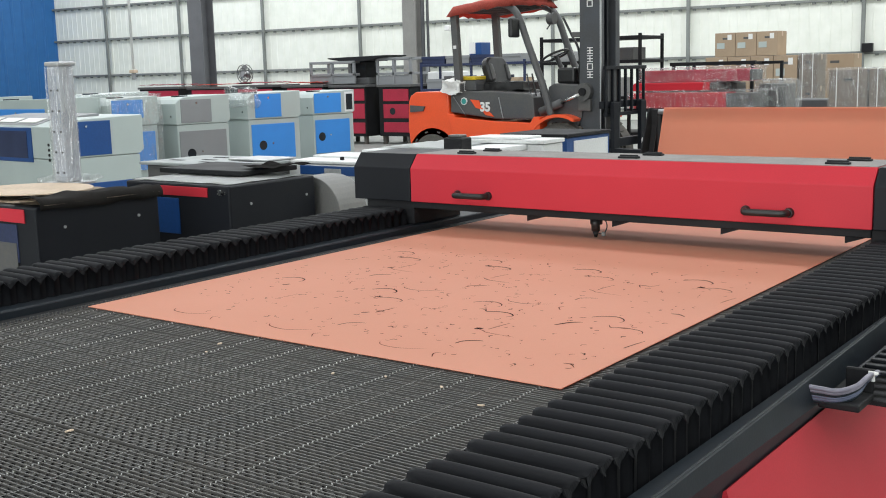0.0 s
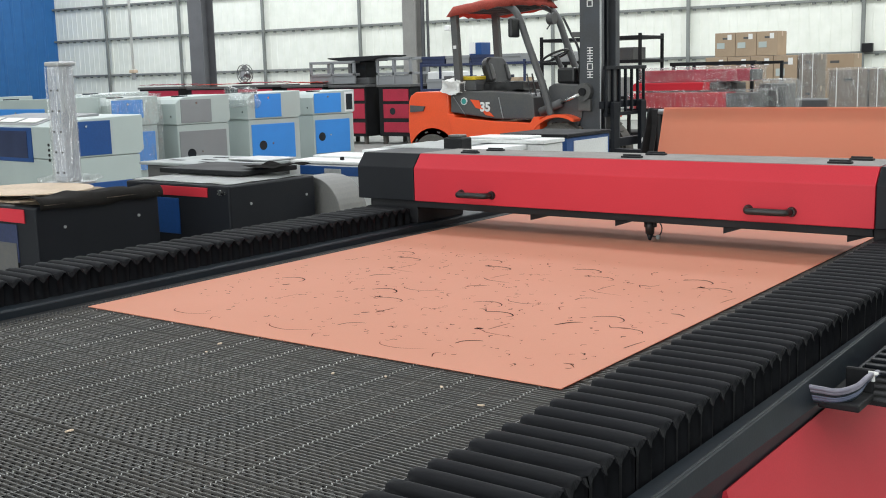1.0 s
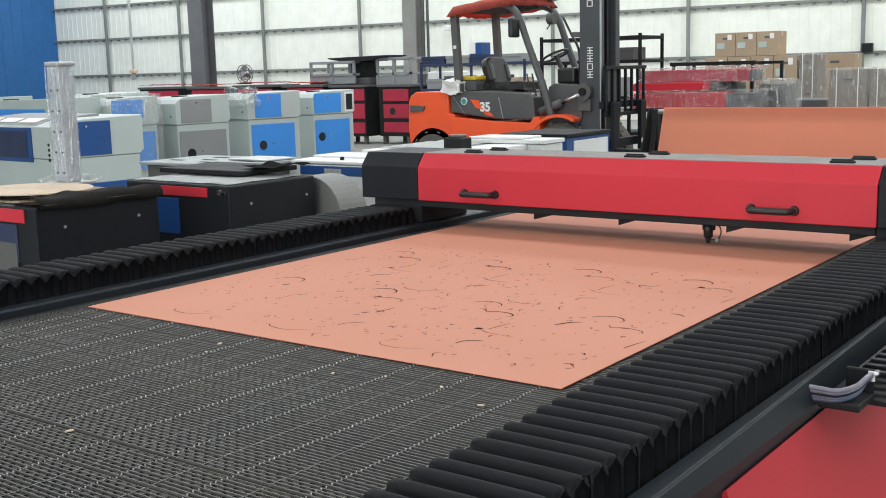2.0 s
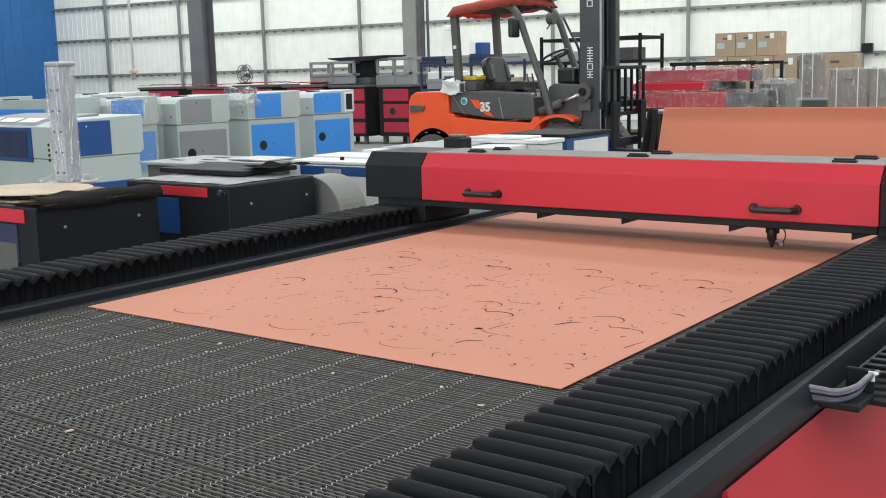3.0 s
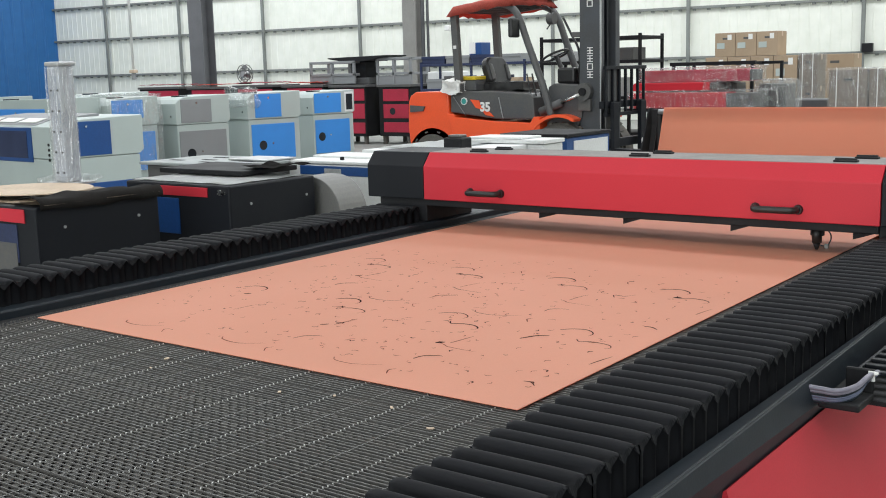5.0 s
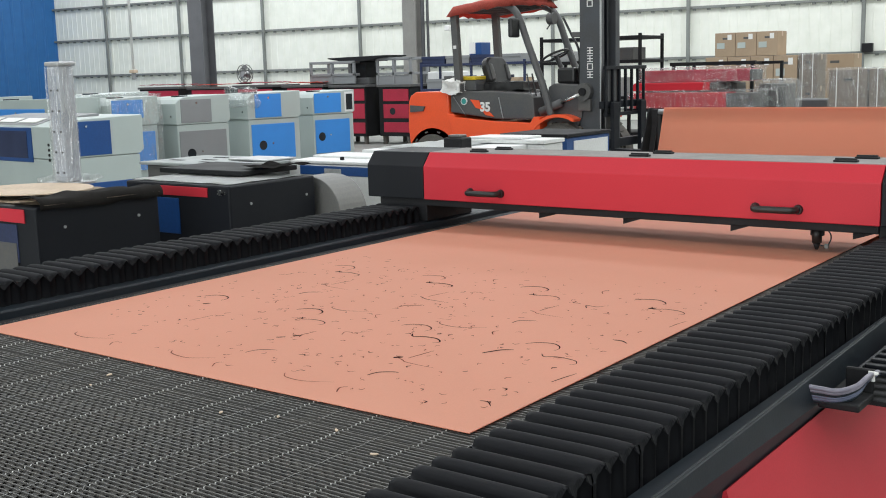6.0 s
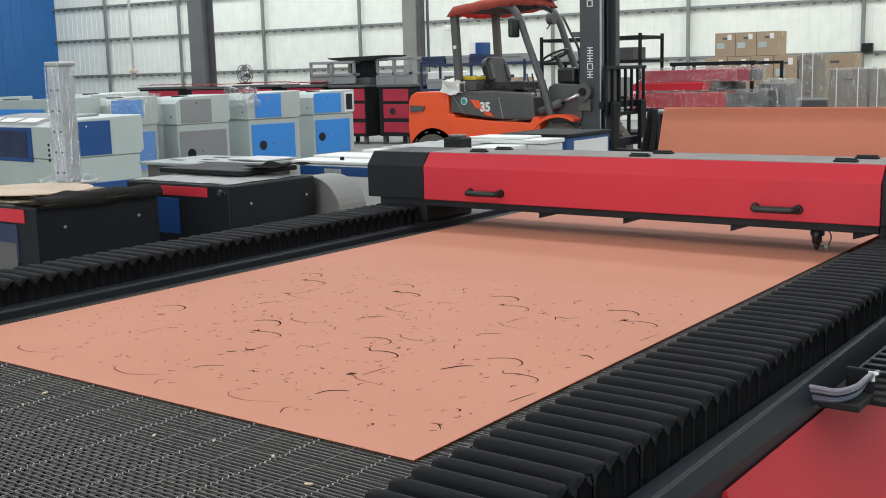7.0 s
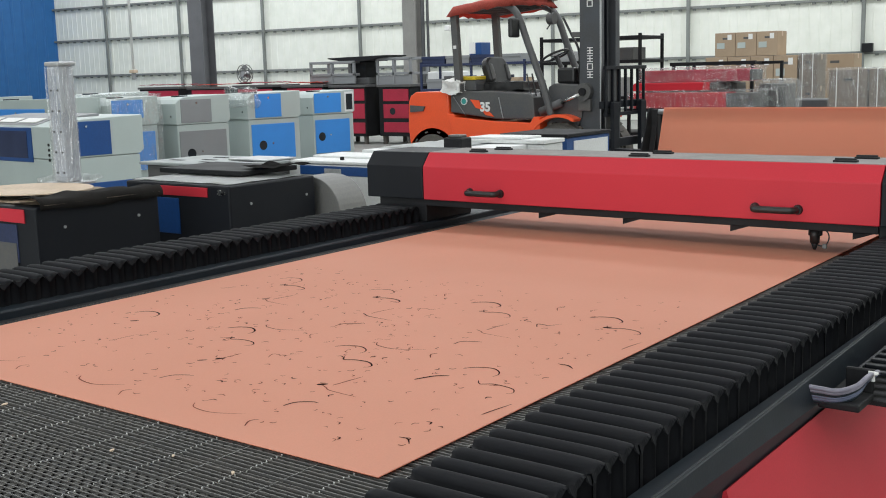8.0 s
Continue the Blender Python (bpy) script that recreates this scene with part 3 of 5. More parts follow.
def gantry():
    """The moving bridge: faceted red cover with black end caps, handles, hinges, beam and stiffeners."""
    t = thing("gantry", pose(-1.9, GANTRY_Y, BED), "red laser gantry with black end caps and two black handles", "gantry")
    zb, zc, zt = 0.115, 0.256, 0.313   # above the slats
    d, ch = 0.37, 0.048
    prof = [(0, zb), (0, zc), (ch, zt), (d - ch, zt), (d, zc), (d, zb)]
    def slab(x0, x1):
        bm = bmesh.new()
        pts = prof
        lo = [bm.verts.new((x0, y, z)) for y, z in pts]
        hi = [bm.verts.new((x1, y, z)) for y, z in pts]
        for i in range(len(pts)):
            k = (i + 1) % len(pts)
            bm.faces.new((lo[i], lo[k], hi[k], hi[i]))
        bm.faces.new(lo[::-1])
        bm.faces.new(hi)
        bmesh.ops.recalc_face_normals(bm, faces=bm.faces)
        bmesh.ops.bevel(bm, geom=list(bm.edges), offset=0.003, segments=2, affect="EDGES", profile=0.5)
        return bm
    part("cover", slab(-0.933, 0.945), RED, t, "folded red steel cover")
    part("top_plate", box(-0.932, 0.944, ch + 0.004, d - ch, zt - 0.0025, zt + 0.0015), TOP_GREY, t, "dusty dull grey top strip")
    part("end_cap", slab(-1.246, -0.936), BLACK, t, "black steel end cap")
    part("end_cap", slab(0.948, 1.262), BLACK, t, "black steel end cap")
    part("carriage", box(-1.19, -0.93, 0.015, d - 0.02, 0.017, zb + 0.01, 0.004), MATT_BLACK, t)
    part("carriage", box(0.94, 1.20, 0.015, d - 0.02, 0.017, zb + 0.01, 0.004), MATT_BLACK, t)
    part("beam", box(-0.93, 0.94, 0.022, d - 0.06, 0.085, zb + 0.02, 0.003), MATT_BLACK, t)
    part("apron", box(-0.93, 0.94, 0.010, 0.018, 0.088, zb + 0.006, 0.002), MATT_BLACK, t)
    for x in (-0.375, 0.0, 0.426, 0.853):
        bm = bmesh.new()
        vs = [bm.verts.new(p) for p in ((x, 0.03, 0.09), (x, 0.03, 0.062), (x + 0.085, 0.03, 0.09))]
        bm.faces.new(vs)
        g = bmesh.ops.extrude_face_region(bm, geom=list(bm.faces))
        bmesh.ops.translate(bm, verts=[v for v in g["geom"] if isinstance(v, bmesh.types.BMVert)], vec=(0, 0.22, 0))
        bmesh.ops.recalc_face_normals(bm, faces=bm.faces)
        part("stiffener", bm, MATT_BLACK, t)
    for x in (-0.613, 0.602):
        h = part("handle", path_tube([(x - 0.075, 0.0, 0.157), (x - 0.068, -0.034, 0.157), (x - 0.045, -0.042, 0.157), (x + 0.045, -0.042, 0.157), (x + 0.068, -0.034, 0.157), (x + 0.075, 0.0, 0.157)], 0.012), VINYL, t, "black plastic bow handle", True)
        for sx in (-0.075, 0.075):
            part("handle_foot", tube((x + sx, -0.012, 0.157), (x + sx, 0.001, 0.157), 0.015, 0.018, 16), VINYL, h)
    for xc in (-0.715, 0.03, 0.80):
        for dx, y in ((0.0, ch + 0.045), (0.03, ch + 0.19)):
            x = xc + dx
            hg = part("hinge", box(x - 0.04, x + 0.04, y, y + 0.030, zt + 0.001, zt + 0.009, 0.003), MATT_BLACK, t, "black hinge")
            part("hinge_pin", tube((x - 0.036, y + 0.015, zt + 0.010), (x + 0.036, y + 0.015, zt + 0.010), 0.005, n=8), MATT_BLACK, hg)
    return t


def laser_head(g):
    t = part("laser_head", box(-0.022, 0.022, -0.01, 0.012, 0.062, 0.116, 0.003), MATT_BLACK, g, "black laser cutting head with an air tube")
    part("barrel", tube((0, -0.004, 0.038), (0, -0.004, 0.09), 0.016, 0.019), VINYL, t, "", True)
    part("nozzle", tube((0, -0.004, 0.014), (0, -0.004, 0.038), 0.005, 0.013), MATT_BLACK, t, "", True)
    part("air_tube", path_tube([(0.008, -0.004, 0.03), (0.035, -0.006, 0.03), (0.048, -0.004, 0.055), (0.04, 0, 0.078), (0.015, 0.004, 0.09)], 0.0025, 6), VINYL, t, "", True)
    part("fitting", box(0.028, 0.042, -0.012, 0.0, 0.020, 0.036, 0.002), GIRT, t)
    return t


def feeder():
    """The web of material rising over the roller frame behind the bed."""
    t = thing("feed_web", pose(-1.9075, 5.68, 0.74), "peach-coloured sheet of material rising at the back of the bed", "sheet material")
    bm = bmesh.new()
    prof = [(-0.10, 0.02), (-0.03, 0.04), (-0.005, 0.12), (0.0, 0.16), (0.085, 0.424), (0.092, 0.43)]
    a = [bm.verts.new((-0.80, y, z)) for y, z in prof]
    b = [bm.verts.new((0.80, y, z)) for y, z in prof]
    for i in range(len(prof) - 1):
        bm.faces.new((a[i], b[i], b[i + 1], a[i + 1]))
    bmesh.ops.solidify(bm, geom=list(bm.faces), thickness=0.003)
    part("web", bm, PEACH, t)
    bm = bmesh.new()
    tail = [(0.0925, 0.4302), (0.104, 0.424), (0.112, 0.39)]
    a = [bm.verts.new((-0.80, y, z)) for y, z in tail]
    b = [bm.verts.new((0.80, y, z)) for y, z in tail]
    for i in range(len(tail) - 1):
        bm.faces.new((a[i], b[i], b[i + 1], a[i + 1]))
    bmesh.ops.solidify(bm, geom=list(bm.faces), thickness=0.003)
    part("web_tail", bm, PEACH, t)
    s = thing("feed_stand", pose(-1.9075, 5.75, 0), "black steel stand that carries the material web", "stand")
    part("roller", tube((-0.84, 0.034, 1.145), (0.84, 0.034, 1.145), 0.014), GALV, s, "", True)
    for sx in (-0.86, 0.86):
        part("post", box(sx - 0.02, sx + 0.02, 0.02, 0.06, 0.0, 1.16, 0.003), MATT_BLACK, s)
        part("brace", bar((sx, 0.05, 1.15), (sx, -0.12, 0.60), 0.03, 0.012), MATT_BLACK, s)
        pl = prism([(0.015, 1.165), (0.06, 1.165), (0.06, 0.55), (-0.24, 0.55)], -0.004, 0.004)
        pl.transform(Matrix.Translation((sx * 1.04, 0, 0)) @ Matrix.Rotation(radians(90), 4, "Z"))
        part("side_plate", pl, MATT_BLACK, s)
        part("gas_spring", tube((sx * 1.06, -0.03, 0.62), (sx * 1.06, -0.01, 1.0), 0.012, n=10), LABEL, s, "pale gas spring", True)
    part("cross_tube", tube((-0.86, 0.04, 0.35), (0.86, 0.04, 0.35), 0.018), MATT_BLACK, s, "", True)


machine_frame()
drag_chain()
hoses()
PLEATS = bellows(*LEFT_BELLOWS, "black pleated bellows over the far rail") + bellows(*RIGHT_BELLOWS, "black pleated bellows over the operator-side rail")
CONVEYOR = conveyor()
SHEET = sheet()
SCRAPS = scraps()
GANTRY = gantry()
HEAD = laser_head(GANTRY)
feeder()


# ---- things standing round the machine ----
def engraver(m, w, d, zs, zt, doors, upper, lower, hole, label, window=None, knob=True):
    """A small laser engraver: an upper body with a lid panel on a cabinet with a door."""
    t = thing("laser_engraver", m, label, "laser engraver", "stand-alone engravers in a row")
    part("cabinet", box(0.015, w - 0.02, 0.012, d, 0.09, zs - 0.004, 0.008), GREY_BODY, t)
    part("upper_body", prism([(0, zs), (0, zt - 0.10), (0.05, zt - 0.05), (0.12, zt - 0.02), (w, zt), (w, zs + 0.03), (w - 0.04, zs)], 0, d, 0.006), GREY_BODY, t)
    p = part("lid_panel", box(upper[0], upper[1], -0.008, 0.002, upper[2], upper[3], 0.004), doors, t)
    if knob:
        part("lock", tube(((upper[0] + upper[1]) / 2, -0.016, upper[3] - 0.05), ((upper[0] + upper[1]) / 2, -0.006, upper[3] - 0.05), 0.014, n=10), CHROME, p)
    dr = part("door", box(lower[0], lower[1], 0.003, 0.014, lower[2], lower[3], 0.004), doors, t)
    part("lock", tube((hole[0] + 0.16, -0.006, hole[1] + 0.02), (hole[0] + 0.16, 0.006, hole[1] + 0.02), 0.011, n=10), CHROME, dr)
    ring = bmesh.new()
    bmesh.ops.create_cone(ring, cap_ends=True, segments=24, radius1=0.062, radius2=0.062, depth=0.006)
    ring.transform(Matrix.Translation((hole[0], 0.003, hole[1])) @ pose(0, 0, 0, 90))
    part("vent_hole", ring, GLASS_DARK, dr, "dark round vent opening")
    part("vent_hole", tube((-0.002, 0.12, zs + 0.1), (0.004, 0.12, zs + 0.1), 0.012, n=10), GLASS_DARK, t)
    part("top_slot", box(0.13, 0.30, d * 0.25, d * 0.42, zt - 0.025, zt - 0.002, 0.003), GLASS_DARK, t)
    if window:
        f = part("side_window", box(window[0], window[1], -0.006, 0.004, window[2], window[3], 0.003), WHITE, t)
        part("opening", box(window[0] + 0.025, window[1] - 0.02, -0.010, -0.0065, window[2] + 0.03, window[3] - 0.03, 0.001), GLASS_DARK, f)
    for fx in (0.06, w - 0.08):
        for fy in (0.07, d - 0.07):
            part("castor", tube((fx, fy - 0.015, 0.045), (fx, fy + 0.015, 0.045), 0.045, n=14), TYRE, t)
    return t


def heading(x, y, h):
    return pose(x, y, 0, 0, 0, 90 - h)


engraver(heading(-10.789, 8.954, 8), 0.80, 0.72, 0.84, 1.20, GREY_DOOR, (0.07, 0.52, 0.86, 1.15), (0.04, 0.735, 0.30, 0.755), (0.20, 0.47), "pale grey laser engraver with mid-grey doors")
BLUE_ONE = engraver(heading(-10.672, 10.054, 8), 0.88, 0.72, 0.85, 1.21, BLUE_DOOR, (0.12, 0.55, 0.87, 1.18), (0.055, 0.77, 0.31, 0.78), (0.23, 0.50), "pale grey laser engraver with bright blue doors")
engraver(heading(-10.827, 11.46, 8), 0.79, 0.72, 0.85, 1.19, BLUE_DOOR, (0.03, 0.53, 0.87, 1.15), (0.045, 0.69, 0.29, 0.77), (0.16, 0.53), "pale grey laser engraver with blue doors and an open side slot", window=(0.60, 0.765, 0.87, 1.16))
part("film_scrap", shell(-0.05, 0.13, -0.05, 0.4, 1.02, 1.27, 0.05, 31, 8), FILM, BLUE_ONE, "clear film bunched over the corner")
WRAPPED = engraver(heading(-10.99, 8.12, 8), 0.66, 0.72, 0.86, 1.21, BLUE_DOOR, (0.03, 0.45, 0.95, 1.17), (0.06, 0.60, 0.31, 0.78), (0.16, 0.50), "blue and grey laser engraver wrapped in clear stretch film")
part("film_wrap", shell(-0.03, 0.69, -0.04, 0.75, 0.30, 1.24, 0.018, 3), FILM, WRAPPED, "crumpled clear stretch film")
engraver(pose(-12.55, 7.45, 0), 1.36, 0.7, 0.86, 1.22, BLUE_DOOR, (0.10, 1.26, 0.95, 1.10), (0.06, 1.28, 0.31, 0.80), (0.3, 0.5), "pale grey laser engraver with a long blue lid")
engraver(pose(-14.3, 7.65, 0), 1.4, 0.7, 0.86, 1.24, BLUE_DOOR, (0.10, 1.26, 0.95, 1.12), (0.06, 1.28, 0.31, 0.80), (0.3, 0.5), "pale grey laser engraver with a long blue lid")
engraver(heading(-12.35, 8.75, 8), 0.95, 0.72, 0.86, 1.25, GREY_DOOR, (0.06, 0.5, 0.95, 1.17), (0.06, 0.80, 0.31, 0.80), (0.16, 0.50), "pale grey laser engraver behind the first row")


def big_engraver():
    t = thing("laser_cutter_cabinet", heading(-9.311, 6.24, 4), "large pale grey laser cutter with deep blue panels", "laser cutter")
    w, d = 0.985, 1.9
    part("body", box(0, w - 0.05, 0, d, 0.10, 0.655, 0.01), GREY_BODY, t)
    part("plinth", box(0.05, w - 0.08, -0.006, d, 0.12, 0.40, 0.006), NAVY, t, "deep blue plinth")
    part("upper_body", prism([(0, 0.66), (0, 0.975), (0.22, 1.035), (w, 1.055), (w, 0.70), (w - 0.05, 0.66)], -0.004, d, 0.008), GREY_BODY, t)
    part("side_panel", box(0.235, 0.60, -0.014, -0.003, 0.675, 1.015, 0.005), NAVY, t, "deep blue side panel")
    part("lock", tube((0.32, -0.024, 0.965), (0.32, -0.012, 0.965), 0.012, n=10), CHROME, t)
    fr = part("front_window", box(-0.012, 0.002, 0.45, 1.75, 0.62, 0.965, 0.005), NAVY, t, "dark blue front window")
    part("pane", box(-0.016, -0.0125, 0.53, 1.70, 0.66, 0.93, 0.001), RACK_BLUE, fr)
    lid = part("lid", prism([(0.03, 0.99), (0.22, 1.045), (0.75, 1.075), (0.75, 1.04), (0.22, 1.01)], 0.42, 1.85, 0.004), GREY_DOOR, t, "grey framed lid")
    # light reflected in the lid's window, painted as three white patches
    for k in range(3):
        part("pane", prism([(0.08, 1.009), (0.20, 1.043), (0.20, 1.050), (0.08, 1.016)], 0.5 + k * 0.42, 0.84 + k * 0.42), LABEL, lid)
    for k in range(4):
        part("button", tube((-0.008, 0.14, 0.80 - 0.05 * k), (0.0, 0.14, 0.80 - 0.05 * k), 0.014, n=10), MATT_BLACK, t)
    for fx in (0.08, w - 0.12):
        for fy in (0.1, d - 0.1):
            part("castor", tube((fx, fy - 0.02, 0.05), (fx, fy + 0.02, 0.05), 0.05, n=14), TYRE, t)


big_engraver()


def black_unit(x0, x1, y0, y1, zt, label, red, blue):
    """A black sheet-steel machine base with a red stripe and a lower blue plate."""
    t = thing("cutter_base_unit", pose(x0, y0, 0), label, "machine", "black machine bases")
    w, d = x1 - x0, y1 - y0
    part("body", box(0, w, 0, d, 0.10, zt, 0.012), BLACK, t)
    part("stripe", box(red[0] - x0, red[1] - x0, -0.006, 0.002, red[2], red[3], 0.002), RED, t, "red front stripe")
    part("front_plate", box(blue[0] - x0, blue[1] - x0, -0.005, 0.002, blue[2], blue[3], 0.002), NAVY if blue[0] > -5.5 else RACK_BLUE, t, "blue front plate")
    for sy, sz in ((0.16, zt - 0.115), (0.62, zt - 0.11), (0.16, 0.35), (0.62, 0.35)):
        part("screw", tube((w - 0.002, sy, sz), (w + 0.006, sy, sz), 0.008, n=8), GALV, t)
    for fx in (0.08, w - 0.08):
        for fy in (0.08, d - 0.08):
            part("foot", tube((fx, fy, 0), (fx, fy, 0.11), 0.03, n=12), MATT_BLACK, t)
    return t


B2 = black_unit(-5.52, -4.60, 4.16, 4.86, 0.80, "black steel machine base with red stripe and pale top sheet", (-5.19, -4.78, 0.728, 0.783), (-5.233, -5.035, 0.50, 0.712))
part("knob", tube((0.856, -0.02, 0.762), (0.856, 0.0, 0.762), 0.017, n=14), CHROME, B2)
part("knob", tube((0.895, -0.012, 0.758), (0.895, 0.0, 0.758), 0.007, n=10), CHROME, B2)
B1 = black_unit(-5.95, -4.82, 3.08, 3.84, 0.79, "black steel machine base with red stripe beside the bed", (-5.6, -4.915, 0.706, 0.775), (-5.6, -4.99, 0.50, 0.695))
part("front_plate", box(0.4, 0.95, -0.008, -0.0055, 0.42, 0.60, 0.001), CHARCOAL, B1)


def loose(name, bm, material, label, category, group="", smooth=False):
    bm.verts.ensure_lookup_table()
    lo = Vector([min(v.co[i] for v in bm.verts) for i in range(3)])
    hi = Vector([max(v.co[i] for v in bm.verts) for i in range(3)])
    c = Vector(((lo.x + hi.x) / 2, (lo.y + hi.y) / 2, lo.z))
    bm.transform(Matrix.Translation(-c))
    return solid(name, bm, material, label, category, Matrix.Translation(c), group, smooth=smooth or category in ("cloth", "sheet", "dust cover"))


def curled_sheet(x0, x1, y0, y1, z, amp, seed, thick=0.004, nx=26, ny=16):
    bm = bmesh.new()
    rows = []
    for j in range(ny + 1):
        rows.append([bm.verts.new((x0 + (x1 - x0) * i / nx, y0 + (y1 - y0) * j / ny, z + amp * (0.5 + 0.5 * noise.noise(Vector((9 * (x1 - x0) * i / nx + seed, 9 * (y1 - y0) * j / ny, seed)))))) for i in range(nx + 1)])
    for j in range(ny):
        for i in range(nx):
            bm.faces.new((rows[j][i], rows[j][i + 1], rows[j + 1][i + 1], rows[j + 1][i]))
    bmesh.ops.solidify(bm, geom=list(bm.faces), thickness=-thick)
    return bm


def disc_board(x, y, z, rx, ry):
    bm = bmesh.new()
    bmesh.ops.create_cone(bm, cap_ends=True, segments=40, radius1=1, radius2=1, depth=0.006)
    bm.transform(Matrix.Translation((x, y, z + 0.003)) @ Matrix.Diagonal((rx, ry, 1, 1)))
    return bm


DARK_CLOTH = mat("dark_brown_cloth", (0.016, 0.0145, 0.0135), 0.85, spec=0.1, vary=0.3, scale=9, fine=120)
loose("protective_sheet", curled_sheet(-5.50, -4.62, 4.18, 4.80, 0.801, 0.012, 2), WHITE, "thin pale protective sheet on a black machine base", "sheet")
loose("steel_tray", box(-5.62, -4.86, 4.50, 4.98, 0.8145, 0.846, 0.006), MATT_BLACK, "flat black steel tray lying on a machine base", "tray")
loose("cloth", curled_sheet(-5.00, -4.68, 4.60, 4.92, 0.840, 0.045, 9), DARK_CLOTH, "crumpled dark cloth on the machine base", "cloth")
loose("fibre_board", curled_sheet(-5.80, -4.80, 3.12, 3.84, 0.792, 0.010, 5, 0.012), WOOD, "thin pale brown board on a black machine base", "board")
loose("packing_paper", curled_sheet(-6.0, -5.25, 3.10, 3.5, 0.806, 0.014, 7), WHITE, "white packing sheet on the brown board", "sheet")
def draped_cloth(x_in, x_edge, y0, y1, z, hang, seed, material, label):
    """A cloth lying along an edge and hanging over it, with a ragged hem."""
    bm = bmesh.new()
    rows = []
    n = 34
    for j in range(n + 1):
        y = y0 + (y1 - y0) * j / n
        q = lambda k: noise.noise(Vector((y * 7, k * 1.7, seed)))
        e = x_edge + 0.016 + 0.010 * q(1)
        line = [(x_in + 0.06 * q(2), z + 0.004), (x_in * 0.6 + x_edge * 0.4, z + 0.022 + 0.026 * q(3)), (x_in * 0.25 + x_edge * 0.75, z + 0.020 + 0.026 * q(4)), (x_edge - 0.01, z + 0.020 + 0.012 * q(5)), (e, z + 0.001), (e + 0.004 + 0.006 * q(6), z - hang * 0.5), (e + 0.003 + 0.008 * q(7), z - hang * (1 + 0.45 * q(8)))]
        rows.append([bm.verts.new((x, y, zz)) for x, zz in line])
    for a, b in zip(rows, rows[1:]):
        for k in range(len(a) - 1):
            bm.faces.new((a[k], a[k + 1], b[k + 1], b[k]))
    bmesh.ops.recalc_face_normals(bm, faces=bm.faces)
    bmesh.ops.solidify(bm, geom=list(bm.faces), thickness=0.003)
    return loose("cover_cloth", bm, material, label, "cloth")


draped_cloth(-5.06, -4.82, 3.10, 3.86, 0.808, 0.035, 4, DARK_CLOTH, "dark brown cover cloth hanging over the edge of the base")
loose("round_board", disc_board(-5.36, 3.42, 0.824, 0.36, 0.30), WOOD, "thin round pale brown board on the packing paper", "board")


def wrapped_column():
    t = thing("steel_column", pose(-5.617, 3.83, 0.806), "white steel machine column wrapped in clear film on a base plate", "machine column")
    part("post", box(-0.056, 0.056, -0.05, 0.05, 0.015, 0.690, 0.01), LILAC, t)
    part("base_plate", box(-0.12, 0.12, -0.10, 0.10, 0, 0.015, 0.003), GALV, t)
    part("top_plate", box(-0.07, 0.07, -0.06, 0.06, 0.690, 0.715, 0.008), GALV, t)
    part("side_strip", box(-0.076, -0.059, -0.04, 0.04, 0.02, 0.68, 0.004), GALV, t)
    for k in range(5):
        for sx in (-0.03, 0.035):
            part("screw", tube((sx, -0.056, 0.07 + 0.12 * k), (sx, -0.048, 0.07 + 0.12 * k), 0.006, n=8), CHARCOAL, t)
    bm = shell(-0.0785, 0.0585, -0.0525, 0.0525, 0.02, 0.69, 0.0022, 8, 10)
    part("film_wrap", bm, FILM, t, "clear crinkled film")
    part("film_skirt", shell(-0.13, 0.15, -0.12, 0.12, 0.016, 0.050, 0.022, 23, 9), FILM, t, "film bunched round the foot")


wrapped_column()


TOP_LIGHT = mat("pale_zinc_plate", (0.34, 0.37, 0.37), 0.45, 0.2, vary=0.12, scale=5)


def grey_top_machine():
    t = thing("machine_table", pose(-6.25, 5.18, 0), "pale grey machine table with slotted top plate", "machine table")
    part("body", box(-0.42, 0.60, 0.05, 0.62, 0.05, 0.775, 0.01), CHARCOAL, t)
    part("top", box(-0.45, 0.63, 0.0, 0.66, 0.778, 0.80, 0.006), TOP_LIGHT, t)
    for sx, sy in ((-0.25, 0.2), (0.0, 0.3), (0.15, 0.14), (0.4, 0.3), (-0.1, 0.5), (0.3, 0.5)):
        part("slot", box(sx - 0.07, sx + 0.07, sy - 0.02, sy + 0.02, 0.8005, 0.803), MATT_BLACK, t)
    part("leaf", box(0.2, 0.6, 0.3, 0.6, 0.804, 0.815, 0.003), GALV, t)


grey_top_machine()


def white_engraver():
    t = thing("white_laser_engraver", pose(-5.65, 5.70, 0), "white laser engraver with a dark blue front strip", "laser engraver")
    part("body", box(0.0, 1.05, 0.0, 0.58, 0.08, 0.775, 0.012), WHITE, t)
    part("lid", prism([(-0.01, 0.78), (-0.01, 0.80), (1.06, 0.80), (1.06, 0.78)], -0.01, 0.25, 0.004), WHITE, t)
    part("lid_slope", box(0.0, 1.05, 0.255, 0.58, 0.78, 0.815, 0.008), WHITE, t)
    p = part("front_strip", box(0.12, 0.95, -0.007, 0.002, 0.70, 0.765, 0.003), NAVY, t, "dark blue front strip")
    part("name_plate", box(0.36, 0.52, -0.010, -0.0075, 0.715, 0.748, 0.001), GALV, p)
    part("knob", tube((0.42, 0.12, 0.80), (0.42, 0.12, 0.822), 0.016, n=12), MATT_BLACK, t)
    for fx in (0.08, 0.97):
        for fy in (0.08, 0.5):
            part("foot", tube((fx, fy, 0), (fx, fy, 0.09), 0.03, n=12), MATT_BLACK, t)


white_engraver()


